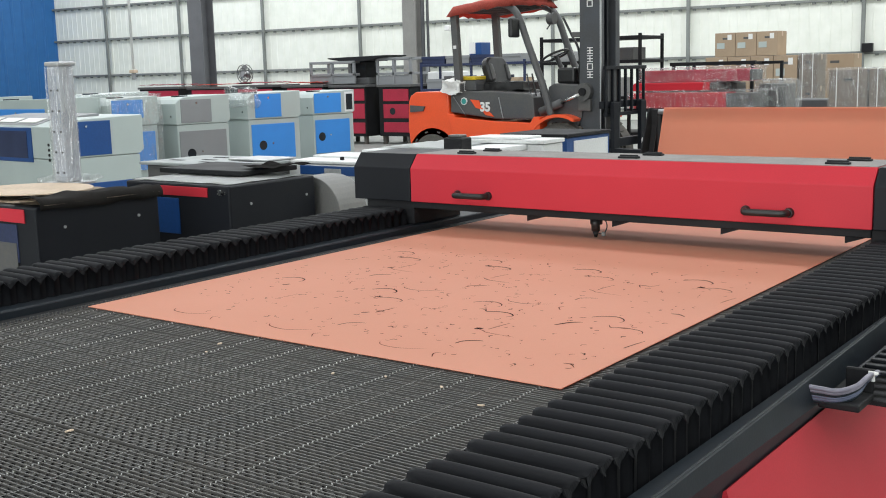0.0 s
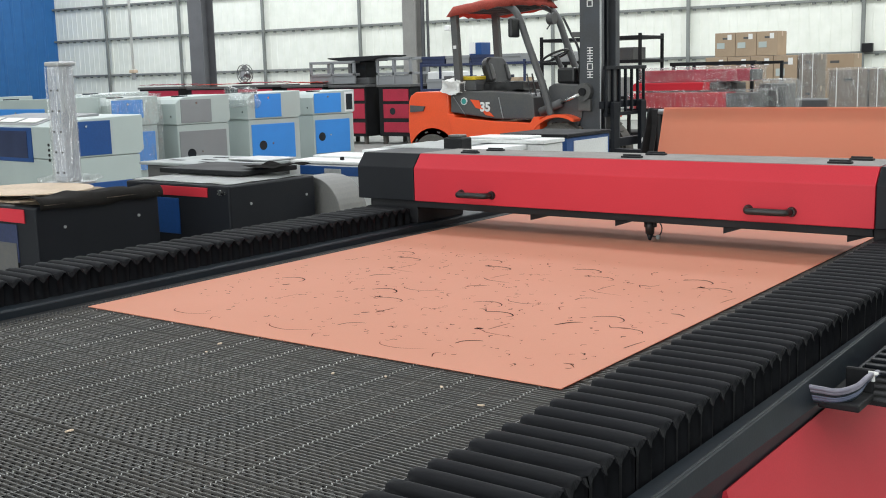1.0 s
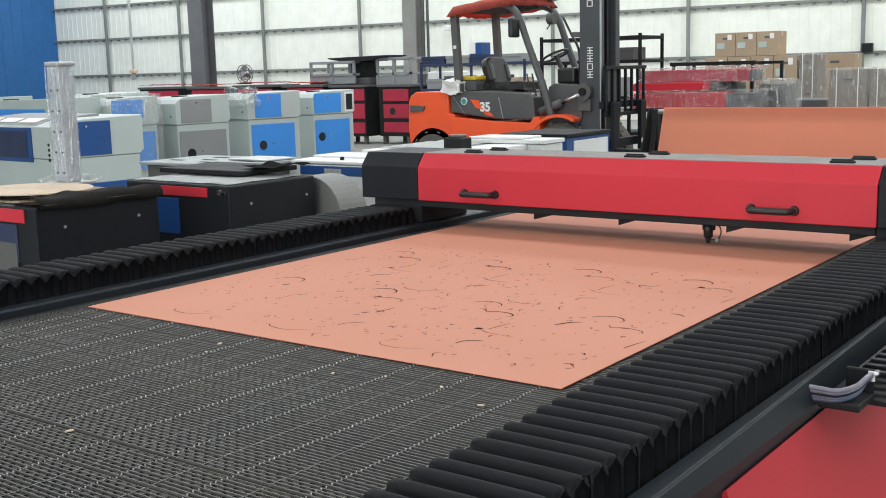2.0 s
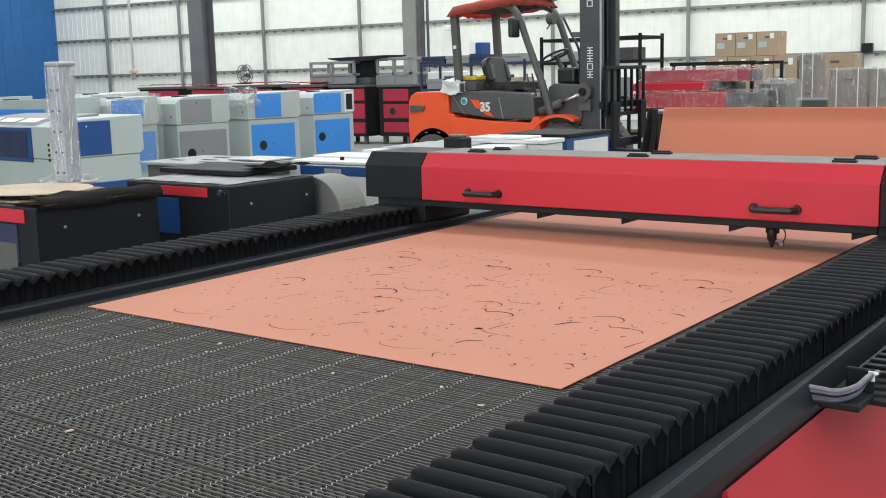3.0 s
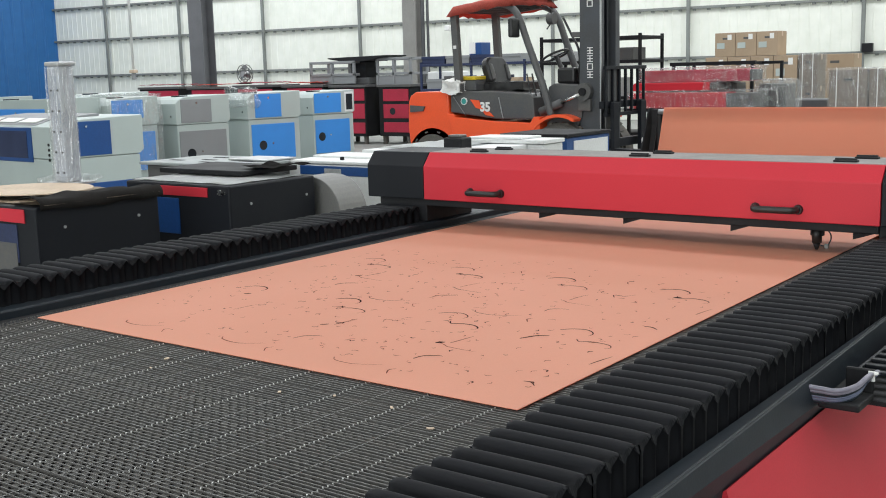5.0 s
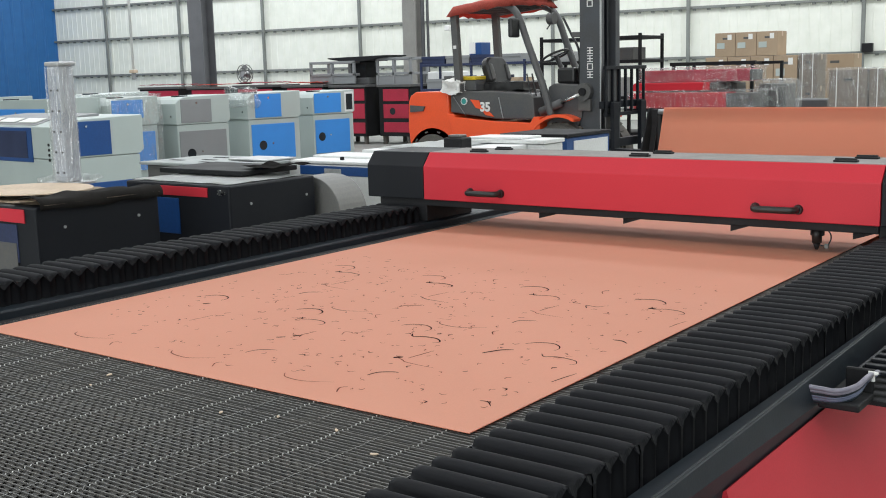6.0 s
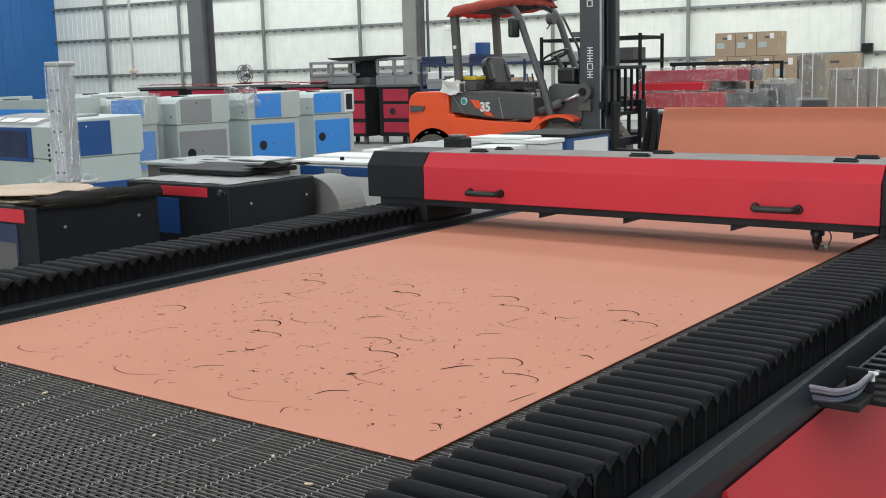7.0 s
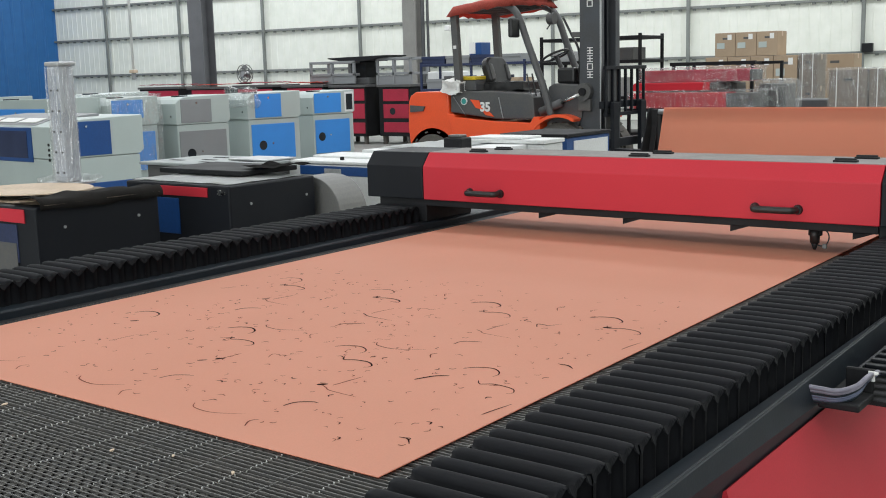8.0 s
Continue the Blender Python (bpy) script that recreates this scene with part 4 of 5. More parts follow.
def duct_hood():
    pts = [(-0.30, 0.0), (-0.30, 0.78)]
    for k in range(11):
        a = radians(90 - 90 * k / 10)
        pts.append((-0.22 + 0.24 * math.cos(a), 0.54 + 0.24 * math.sin(a)))
    pts += [(0.02, 0.0)]
    solid("duct_hood", prism(pts, 0, 0.25, 0.004), DUCT, "grey sheet-steel duct with a rounded shoulder", "duct", pose(-4.47, 4.92, 0), smooth=False)


duct_hood()


def low_cabinet(x0, x1, y0, y1, zt, top, body, panel, label):
    t = thing("floor_cabinet", pose(x0, y0, 0), label, "cabinet")
    w, d = x1 - x0, y1 - y0
    part("body", box(0, w, 0, d, 0.05, zt - 0.035, 0.006), body, t)
    part("top", box(-0.02, w + 0.02, -0.02, d, zt - 0.03, zt, 0.004), top, t)
    part("lid", box(0.0, w * 0.72, 0.0, d, zt + 0.002, zt + 0.018, 0.004) if panel is None else box(w - 0.002, w + 0.006, 0.12, d - 0.04, 0.40, zt - 0.065, 0.002), WHITE, t)
    part("plinth", box(0.03, w - 0.03, 0.03, d - 0.03, 0, 0.05), MATT_BLACK, t)


low_cabinet(-5.09, -4.39, 7.20, 7.50, 0.865, WHITE, WHITE, None, "white floor cabinet with a lid slab on it")
low_cabinet(-5.42, -4.76, 8.20, 8.98, 0.845, MATT_BLACK, NAVY, True, "blue and white floor cabinet with a black top")
tbl = thing("white_table", pose(-5.45, 6.95, 0), "low white table with a board on its top", "table")
part("tabletop", box(-0.05, 0.92, -0.6, 0.75, 0.79, 0.83, 0.006), WHITE, tbl)
for lx in (0.0, 0.87):
    for ly in (-0.52, 0.66):
        part("leg", box(lx - 0.02, lx + 0.02, ly - 0.02, ly + 0.02, 0, 0.79, 0.003), GALV, tbl)
mt = thing("drive_motor", pose(-4.66, 6.45, 0.83), "small black drive motor on the white table", "motor")
part("housing", box(-0.08, 0.08, -0.07, 0.07, 0.0, 0.10, 0.012), MATT_BLACK, mt)
part("terminal_box", box(-0.05, 0.05, -0.05, 0.05, 0.10, 0.12, 0.006), CHARCOAL, mt)
loose("packing_sheet", curled_sheet(-5.46, -4.85, 6.5, 7.6, 0.831, 0.02, 21), WHITE, "white packing sheet on the low table", "sheet")


# ---- the forklift ----
TEAL = mat("teal_print", (0.03, 0.3, 0.27), 0.5)

def arc(cx, cz, r, a0, a1, n):
    return [(cx + r * math.cos(radians(a0 + (a1 - a0) * k / n)), cz + r * math.sin(radians(a0 + (a1 - a0) * k / n))) for k in range(n + 1)]


def wheel(t, x, y, r, w):
    ty = bmesh.new()
    add_tube(ty, (x, y, r), (x, y + w, r), r, n=36)
    bmesh.ops.bevel(ty, geom=[e for e in ty.edges if abs(e.verts[0].co.y - e.verts[1].co.y) < 1e-5], offset=0.03, segments=2, affect="EDGES")
    wh = part("wheel", ty, TYRE, t, "black solid tyre")
    for k in range(22):
        a = 2 * math.pi * k / 22
        lug = box(-0.022, 0.022, 0.0, w * 0.45, r - 0.006, r + 0.012)
        lug.transform(Matrix.Translation((x, y + (0.01 if k % 2 else w * 0.5), r)) @ Matrix.Rotation(a, 4, "Y"))
        part("lug", lug, TYRE, wh)
    part("rim", tube((x, y - 0.012, r), (x, y + 0.05, r), r * 0.55, r * 0.5, 24), GALV, wh, "grey steel rim")
    part("hub", tube((x, y - 0.03, r), (x, y, r), r * 0.2, n=14), CHARCOAL, wh)


def forklift():
    t = thing("forklift", pose(-8.65, 10.9, 0), "orange and charcoal forklift with red cloth on its roof guard", "forklift")
    cw = part("counterweight", prism([(0.02, 0.42), (-0.015, 0.72), (0.0, 1.04), (0.035, 1.12), (0.12, 1.165), (0.56, 1.165), (0.625, 1.13), (0.625, 0.90), (0.72, 0.88), (0.745, 0.45)] + arc(0.37, 0.33, 0.375, 18, 162, 10), 0.03, 1.17, 0.012), ORANGE, t, "orange cast counterweight")
    part("recess", prism([(0.03, 0.91), (0.03, 1.0), (0.27, 0.985), (0.235, 0.925)], 0.012, 0.03, 0.003), CHARCOAL, cw)
    part("frame", prism([(0.63, 0.86), (0.80, 0.845), (1.30, 0.805), (1.82, 0.79), (1.87, 0.86), (1.95, 0.86), (1.95, 0.42), (0.76, 0.42)], 0.015, 1.185, 0.008), ORANGE, t, "orange chassis side")
    part("step", box(1.25, 1.75, -0.03, 0.12, 0.36, 0.42, 0.006), CHARCOAL, t)
    hd = part("hood", prism([(0.635, 0.91), (0.64, 1.13), (0.72, 1.17), (1.20, 1.165), (1.78, 1.13), (1.84, 1.08), (1.86, 0.83), (1.30, 0.83)], 0.06, 1.10, 0.014), CHARCOAL, t, "charcoal engine hood")
    part("trim_line", bar((1.36, 0.052, 1.09), (1.42, 0.052, 0.835), 0.010, 0.008), GALV, hd)
    part("trim_line", bar((0.69, 0.052, 1.10), (0.87, 0.052, 0.87), 0.008, 0.006), GREY_DOOR, hd)
    part("badge", tube((0.85, 0.046, 1.045), (0.85, 0.06, 1.045), 0.048, n=8), WHITE, hd, "round white and green badge")
    part("badge_face", tube((0.85, 0.042, 1.045), (0.85, 0.0455, 1.045), 0.034, n=16), TEAL, hd)
    part("sticker", box(0.745, 0.785, -0.001, 0.004, 1.68, 1.72), LABEL, t)
    part("flash", prism([(0.94, 1.065), (1.07, 1.055), (1.09, 1.00), (1.20, 0.935), (1.29, 0.855), (1.16, 0.880), (1.10, 0.945), (1.02, 0.965)], 0.052, 0.0585), ORANGE, hd, "orange flash decal")
    cu = bpy.data.curves.new("capacity_mark", "FONT")
    cu.body, cu.size, cu.extrude, cu.offset, cu.align_x = "35", 0.15, 0.003, 0.006, "CENTER"
    tmp = new("capacity_mark", cu)
    me = bpy.data.meshes.new_from_object(tmp.evaluated_get(bpy.context.evaluated_depsgraph_get()))
    bpy.data.objects.remove(tmp)
    me.name = "capacity_mark"
    me.materials.clear()
    me.materials.append(LABEL)
    mk = new("capacity_mark", me)
    mk.parent, mk.matrix_basis = hd, pose(1.165, 0.046, 0.925, 90, 0, 0)
    wheel(t, 0.37, 0.012, 0.335, 0.22)
    wheel(t, 0.37, 0.92, 0.325, 0.2)
    wheel(t, 2.20, 0.02, 0.395, 0.26)
    wheel(t, 2.20, 0.92, 0.395, 0.26)
    for y in (0.0, 0.92):
        part("fender", prism(arc(2.2, 0.42, 0.435, 148, 62, 10) + arc(2.2, 0.42, 0.47, 62, 148, 10), y, y + 0.28), ORANGE, t, "orange front mudguard")
    part("cowl", prism([(1.95, 0.60), (1.99, 1.20), (2.06, 1.24), (2.40, 1.22), (2.44, 0.86), (2.30, 0.60)], 0.16, 1.04, 0.012), CHARCOAL, t, "charcoal dash cowl")
    part("instrument_block", box(2.02, 2.26, 0.3, 0.62, 1.235, 1.42, 0.03), VINYL, t)
    part("steering_column", tube((2.06, 0.52, 1.22), (1.90, 0.5, 1.55), 0.03, n=12), VINYL, t, "", True)
    bm = bmesh.new()
    n, rr = 28, 0.165
    ring = [[bm.verts.new(((rr + 0.014 * math.cos(b)) * math.cos(a), (rr + 0.014 * math.cos(b)) * math.sin(a), 0.014 * math.sin(b))) for b in [k * math.pi / 3 for k in range(6)]] for a in [2 * math.pi * k / n for k in range(n)]]
    for i in range(n):
        for k in range(6):
            bm.faces.new((ring[i][k], ring[(i + 1) % n][k], ring[(i + 1) % n][(k + 1) % 6], ring[i][(k + 1) % 6]))
    for a in (0.5, 2.6, 4.7):
        add_tube(bm, (0, 0, -0.01), (rr * math.cos(a), rr * math.sin(a), 0), 0.009, n=6)
    bm.transform(pose(1.89, 0.5, 1.565, 0, -24, 0))
    part("steering_wheel", bm, VINYL, t, "", True)
    for k, lx in enumerate((1.76, 1.80, 1.84)):
        part("lever", tube((lx + 0.02, 0.12 + 0.05 * k, 1.08), (lx - 0.04, 0.12 + 0.05 * k, 1.36), 0.009, n=8), VINYL, t)
    # seat
    part("seat_cushion", shell(0.98, 1.56, 0.30, 0.82, 1.165, 1.265, 0.02, 8, 8), VINYL, t, "black vinyl seat cushion")
    prof = [(-0.17, 0.0), (0.17, 0.0), (0.225, 0.06)] + arc(0.10, 0.24, 0.13, 0, 80, 6) + arc(-0.10, 0.24, 0.13, 100, 180, 6) + [(-0.225, 0.06)]
    bk = prism(prof, -0.06, 0.05, 0.028)
    bk.transform(pose(0, 0.56, 0, 0, 0, 90))
    bk.transform(pose(1.04, 0, 1.215, 0, -17, 0))
    part("seat_back", bk, VINYL, t, "black vinyl seat back")
    for y in (0.36, 0.70):
        pp = box(0.045, 0.085, y, y + 0.06, 0.06, 0.27, 0.018)
        pp.transform(pose(1.04, 0, 1.215, 0, -17, 0))
        part("seat_bolster", pp, CHARCOAL, t)
    bx = part("tool_box", box(0.70, 0.98, 0.12, 0.36, 1.17, 1.30, 0.01), CHARCOAL, t)
    part("lid", box(0.69, 0.99, 0.11, 0.37, 1.30, 1.345, 0.01), YELLOW, bx, "yellow lid")
    part("rag", shell(0.56, 0.86, -0.02, 0.18, 1.15, 1.30, 0.05, 4, 8), LABEL, t, "crumpled white plastic rag")
    # roof guard
    for y in (0.05, 0.95):
        part("rear_pillar", bar((0.79, y, 1.16), (0.735, y, 2.12), 0.075, 0.09), CHARCOAL, t)
        part("front_pillar", path_tube([(2.09, y, 0.86), (1.99, y, 1.20), (1.78, y, 1.72), (1.68, y, 1.98), (1.58, y, 2.12), (1.42, y, 2.19)], 0.042, 10), CHARCOAL, t, "", True)
        part("roof_rail", bar((0.72, y, 2.12), (1.5, y, 2.19), 0.06, 0.06), CHARCOAL, t)
    for k in range(7):
        x = 0.78 + 0.115 * k
        part("roof_bar", bar((x, 0.06, 2.125 + 0.09 * (x - 0.72)), (x, 0.94, 2.125 + 0.09 * (x - 0.72)), 0.02, 0.04), CHARCOAL, t)
    cl = bmesh.new()
    nx, ny = 14, 18
    rows = []
    for j in range(ny + 1):
        r = []
        for i in range(nx + 1):
            x, y = 0.66 + 0.95 * i / nx, -0.02 + 1.06 * j / ny
            edge = min(i, nx - i, j, ny - j)
            z = 2.185 + 0.10 * (x - 0.66) + 0.018 * noise.noise(Vector((i * 0.5, j * 0.4, 1)))
            if edge == 0:
                z -= 0.12 + 0.025 * noise.noise(Vector((i * 0.7, j * 0.7, 5)))
            r.append(cl.verts.new((x, y, z)))
        rows.append(r)
    for j in range(ny):
        for i in range(nx):
            cl.faces.new((rows[j][i], rows[j][i + 1], rows[j + 1][i + 1], rows[j + 1][i]))
    bmesh.ops.solidify(cl, geom=list(cl.faces), thickness=-0.01)
    part("roof_cloth", cl, FADED_RED, t, "faded red cloth tied over the guard", True)
    part("guard_cover", shell(1.14, 1.60, 0.30, 1.02, 2.255, 2.315, 0.03, 19, 9), CARD_DARK, t, "rumpled dark grey-brown cover on the guard", True)
    part("mirror", box(1.64, 1.70, -0.16, 0.02, 1.78, 2.0, 0.02), VINYL, t)
    part("work_lamp", tube((1.80, 0.5, 2.0), (1.88, 0.5, 2.0), 0.07, n=16), CHARCOAL, t)
    part("lamp_arm", path_tube([(1.70, 0.5, 2.16), (1.84, 0.45, 2.12), (1.84, 0.5, 1.98), (1.76, 0.52, 1.88)], 0.008, 6), VINYL, t)
    # mast
    for y, nm in ((0.18, "mast_upright"), (0.56, "mast_upright")):
        bm = bmesh.new()
        add_box(bm, 2.40, 2.66, y, y + 0.03, 0.12, 3.3, 0.004)
        add_box(bm, 2.40, 2.43, y + 0.03, y + 0.10, 0.12, 3.3, 0.004)
        add_box(bm, 2.63, 2.66, y + 0.03, y + 0.10, 0.12, 3.3, 0.004)
        part(nm, bm, MAST, t)
    part("inner_mast", box(2.305, 2.372, 0.52, 0.60, 1.05, 3.3, 0.004), BLACK, t)
    for z in (1.42, 1.70, 2.06):
        part("mast_clamp", box(2.29, 2.40, 0.47, 0.53, z, z + 0.05, 0.006), CHARCOAL, t)
    part("mast_plate", box(2.50, 2.52, 0.22, 0.62, 1.46, 3.3), MAST, t)
    part("lift_cylinder", tube((2.58, 0.33, 0.2), (2.58, 0.33, 3.2), 0.035, n=14), BLACK, t, "", True)
    part("lift_chain", box(2.60, 2.63, 0.40, 0.44, 0.5, 3.2), BLACK, t)
    for z in (0.3, 1.0, 1.9, 2.7):
        part("mast_tie", box(2.40, 2.46, 0.2, 0.64, z, z + 0.10, 0.006), CHARCOAL, t)
    part("mast_edge", box(2.658, 2.672, 0.175, 0.20, 0.12, 3.3, 0.003), GALV, t)
    part("tilt_cylinder", tube((1.92, 0.10, 0.915), (2.20, 0.10, 1.02), 0.05, n=14), CHARCOAL, t, "", True)
    part("tilt_rod", tube((2.20, 0.10, 1.02), (2.46, 0.10, 1.12), 0.02, n=10), CHROME, t, "", True)
    pv = part("pivot_block", tube((2.48, 0.10, 1.14), (2.48, 0.19, 1.14), 0.10, n=20), CHARCOAL, t)
    part("pivot_pin", tube((2.48, 0.075, 1.14), (2.48, 0.10, 1.14), 0.045, n=14), MATT_BLACK, pv)
    part("pivot_lug", box(2.40, 2.56, 0.13, 0.19, 0.92, 1.06, 0.01), CHARCOAL, pv)
    part("side_block", box(2.28, 2.44, 0.2, 0.3, 1.76, 1.82, 0.01), CHARCOAL, t)
    part("hydraulic_hose", path_tube([(2.36, 0.3, 0.9), (2.34, 0.28, 1.5), (2.40, 0.3, 2.0), (2.40, 0.3, 2.9)], 0.014, 8), VINYL, t, "", True)
    part("hydraulic_hose", path_tube([(2.0, 0.5, 2.0), (2.15, 0.45, 1.78), (2.26, 0.4, 1.62), (2.32, 0.35, 1.3)], 0.014, 8), VINYL, t, "", True)
    # maker's lettering on the mast as plain shapes
    def glyph(z, rows_, s=0.075):
        bm = bmesh.new()
        for (a, b, c, d) in rows_:
            add_box(bm, 2.495 + a * s, 2.495 + b * s, 0.1765, 0.1795, z + c * s, z + d * s)
        part("decal", bm, LABEL, t, "white painted sign bars")
    block = ((0, 1, 0.86, 1.0), (0, 1, 0.42, 0.56), (0, 1, 0.0, 0.14), (0.42, 0.58, 0, 1))
    frame_ = ((0, 1, 0.86, 1.0), (0, 1, 0.0, 0.14), (0, 0.16, 0, 1), (0.84, 1, 0, 1))
    for z, g in ((1.565, block), (1.475, block), (1.385, frame_), (1.295, block), (2.09, frame_)):
        glyph(z, g)
    glyph(2.18, ((0.3, 0.7, 0.5, 0.9), (0.1, 0.9, 0.1, 0.35)), 0.08)
    # carriage, backrest and forks
    for y in [0.06 + 0.155 * k for k in range(7)]:
        part("backrest_bar", box(2.78, 2.81, y, y + 0.03, 0.86, 1.40, 0.004), BLACK, t)
    for z in (0.86, 1.385):
        part("backrest_rail", box(2.775, 2.815, 0.04, 1.05, z, z + 0.04, 0.005), BLACK, t)
    part("backrest_panel", box(2.76, 2.775, 0.1, 0.45, 0.6, 1.40, 0.004), CHARCOAL, t)
    part("carriage_plate", box(2.72, 2.78, 0.04, 1.05, 0.50, 0.60, 0.006), BLACK, t)
    part("carriage_plate", box(2.72, 2.78, 0.04, 1.05, 0.95, 1.03, 0.006), BLACK, t)
    for y in (0.12, 0.80):
        part("fork", prism([(2.82, 0.45), (2.82, 1.02), (2.87, 1.02), (2.87, 0.50), (3.80, 0.47), (3.90, 0.45)], y, y + 0.13, 0.004), BLACK, t, "black steel fork")
    return t


forklift()


# ---- the far side of the hall ----
def red_cabinet(x0, x1, y, zt, label, drawers, hole=None):
    t = thing("red_machine_cabinet", pose(x0, y, 0), label, "machine cabinet", "dark red cabinets")
    w, d = x1 - x0, 0.8
    part("frame", box(0, w, 0, d, 0.16, zt - 0.05, 0.008), MATT_BLACK, t)
    part("top", box(-0.03, w + 0.03, -0.03, d, zt - 0.05, zt, 0.006), CHARCOAL, t)
    for z0, z1 in drawers:
        part("drawer", box(0.12, w - 0.03, -0.012, 0.004, z0, z1, 0.005), MAROON, t, "dark red drawer front")
    if hole:
        part("vent_hole", tube((hole[0], -0.018, hole[1]), (hole[0], -0.0115, hole[1]), 0.07, n=20), GLASS_DARK, t)
    part("label_plate", box(-0.004, 0.002, 0.1, 0.25, zt - 0.42, zt - 0.12), YELLOW, t)
    for fx in (0.08, w - 0.08):
        for fy in (0.08, d - 0.08):
            part("castor", tube((fx, fy, 0.0), (fx, fy, 0.17), 0.05, n=12), TYRE, t)


red_cabinet(-14.22, -13.42, 17.0, 1.19, "dark red drawer cabinet on castors", ((0.86, 1.10), (0.52, 0.80), (0.24, 0.44)), (0.36, 0.66))
red_cabinet(-15.35, -14.40, 16.8, 1.20, "dark red drawer cabinet on castors", ((0.88, 1.12), (0.52, 0.82), (0.22, 0.44)))
for k, (x0, x1, y) in enumerate(((-16.6, -15.45, 16.7), (-18.0, -16.8, 16.6), (-19.4, -18.15, 16.5), (-21.0, -19.6, 16.4))):
    red_cabinet(x0, x1, y, 1.22 + 0.02 * (k % 2), "dark red machine cabinet in the far row", ((0.90, 1.15), (0.50, 0.82)))
    loose("dust_cover", curled_sheet(x0 - 0.02, x1 - 0.1, y - 0.02, y + 0.7, 1.245 + 0.02 * (k % 2), 0.05, 30 + k), MAROON if k % 2 else FADED_RED, "dark red cover laid over a machine cabinet", "dust cover", "covers on the far row")


def bed_frame(x0, x1, y, z0, z1, label):
    """A bare grey machine frame of square tubes standing on a cabinet."""
    t = thing("open_steel_rack", pose((x0 + x1) / 2, y, z0), label, "machine frame", "bare grey machine frames")
    w, h, d, s = (x1 - x0) / 2, z1 - z0, 0.55, 0.026
    for sx in (-w, 0.0, w):
        for yy in (0, d):
            part("post", box(sx - s, sx + s, yy - s, yy + s, 0, h, 0.004), GREY_DOOR, t)
    for z in (h * 0.42, h):
        for yy in (0, d):
            part("rail", box(-w - s, w + s, yy - s, yy + s, z - s, z + s, 0.004), GREY_DOOR, t)
        for sx in (-w, w):
            part("rail", box(sx - s, sx + s, 0, d, z - s, z + s, 0.004), GREY_DOOR, t)
    part("side_plate", box(-w, w, -0.01, 0.01, 0.0, h * 0.36, 0.003), GREY_DOOR, t)


bed_frame(-16.05, -14.85, 17.0, 1.225, 1.66, "bare grey steel machine frame on a red cabinet")
bed_frame(-14.35, -13.50, 17.15, 1.19, 1.70, "bare grey steel machine frame with open bays")
tray = thing("black_tray_stand", pose(-14.85, 17.3, 1.20), "flat black tray on a thick black column", "tray stand")
part("tray", prism([(-0.72, 0.535), (-0.3, 0.47), (0.3, 0.47), (0.82, 0.555), (0.82, 0.575), (-0.72, 0.555)], -0.3, 0.4, 0.004), MATT_BLACK, tray)
part("column", box(-0.22, 0.18, -0.15, 0.2, 0.0, 0.47, 0.02), MATT_BLACK, tray)
part("collar", box(-0.3, 0.3, -0.2, 0.25, 0.0, 0.14, 0.02), CHARCOAL, tray)
loose("white_crate", box(-13.35, -12.75, 17.5, 18.1, 0.0, 1.42, 0.02), WHITE, "white boxed machine standing by the wall", "crate")


def shelf_rack(name, x0, x1, y, d, zs, zt, material, label):
    t = thing(name, pose(x0, y, 0), label, "shelf rack")
    w, s = x1 - x0, 0.02
    for sx in (s, w / 2, w - s):
        for yy in (0, d):
            part("post", box(sx - s, sx + s, yy - s, yy + s, 0, zt, 0.004), material, t)
    for z in zs:
        part("shelf", box(0, w, -0.022, d + 0.022, z - 0.045, z, 0.006), material, t)
    return t


def bin_box(x, y, z, w, d, h, material, label, category="bin", group=""):
    t = thing("storage_bin", pose(x, y, z), label, category, group)
    bm = bmesh.new()
    add_box(bm, 0, w, 0, 0.012, 0.014, h, 0.002)
    add_box(bm, 0, w, d - 0.012, d, 0.014, h, 0.002)
    add_box(bm, 0, 0.012, 0.012, d - 0.012, 0.014, h, 0.002)
    add_box(bm, w - 0.012, w, 0.012, d - 0.012, 0.014, h, 0.002)
    part("wall", bm, material, t)
    part("base", box(0, w, 0, d, 0, 0.014), material, t)
    part("lip", box(-0.012, w + 0.012, -0.012, 0.0, h - 0.05, h, 0.003), material, t)


shelf_rack("blue_shelf_rack", -12.75, -10.40, 16.5, 0.6, (0.4, 1.10, 1.56), 1.60, RACK_BLUE, "dark blue steel shelf rack by the white wall")
for k in range(4):
    bin_box(-12.7 + 0.56 * k, 16.5, 1.562, 0.52, 0.5, 0.14, RACK_BLUE if k % 2 == 0 else GREY_DOOR, "low blue-grey storage bin on the rack", group="bins on the rack")
for k in range(5):
    bin_box(-12.6 + 0.42 * k, 16.5, 1.102, 0.38, 0.5, 0.18 + 0.05 * (k % 2), (GREY_DOOR, CHARCOAL, LABEL, RACK_BLUE, CARD)[k], "storage bin of parts on the lower shelf", group="bins on the rack")
bx = thing("parts_box", pose(-11.68, 16.6, 1.705), "blue and white box on top of the bins", "box")
part("box_body", box(0, 0.27, 0, 0.3, 0, 0.22, 0.006), NAVY, bx)
part("face", box(0.0, 0.14, -0.004, 0.001, 0.02, 0.218, 0.001), LABEL, bx)
R2 = shelf_rack("black_frame_rack", -8.50, -6.87, 13.9, 0.7, (0.5, 1.0, 1.51, 1.84), 1.87, MATT_BLACK, "black steel frame rack behind the forklift")
bin_box(-7.55, 14.0, 1.512, 0.5, 0.4, 0.17, CHARCOAL, "dark bin on the black rack")
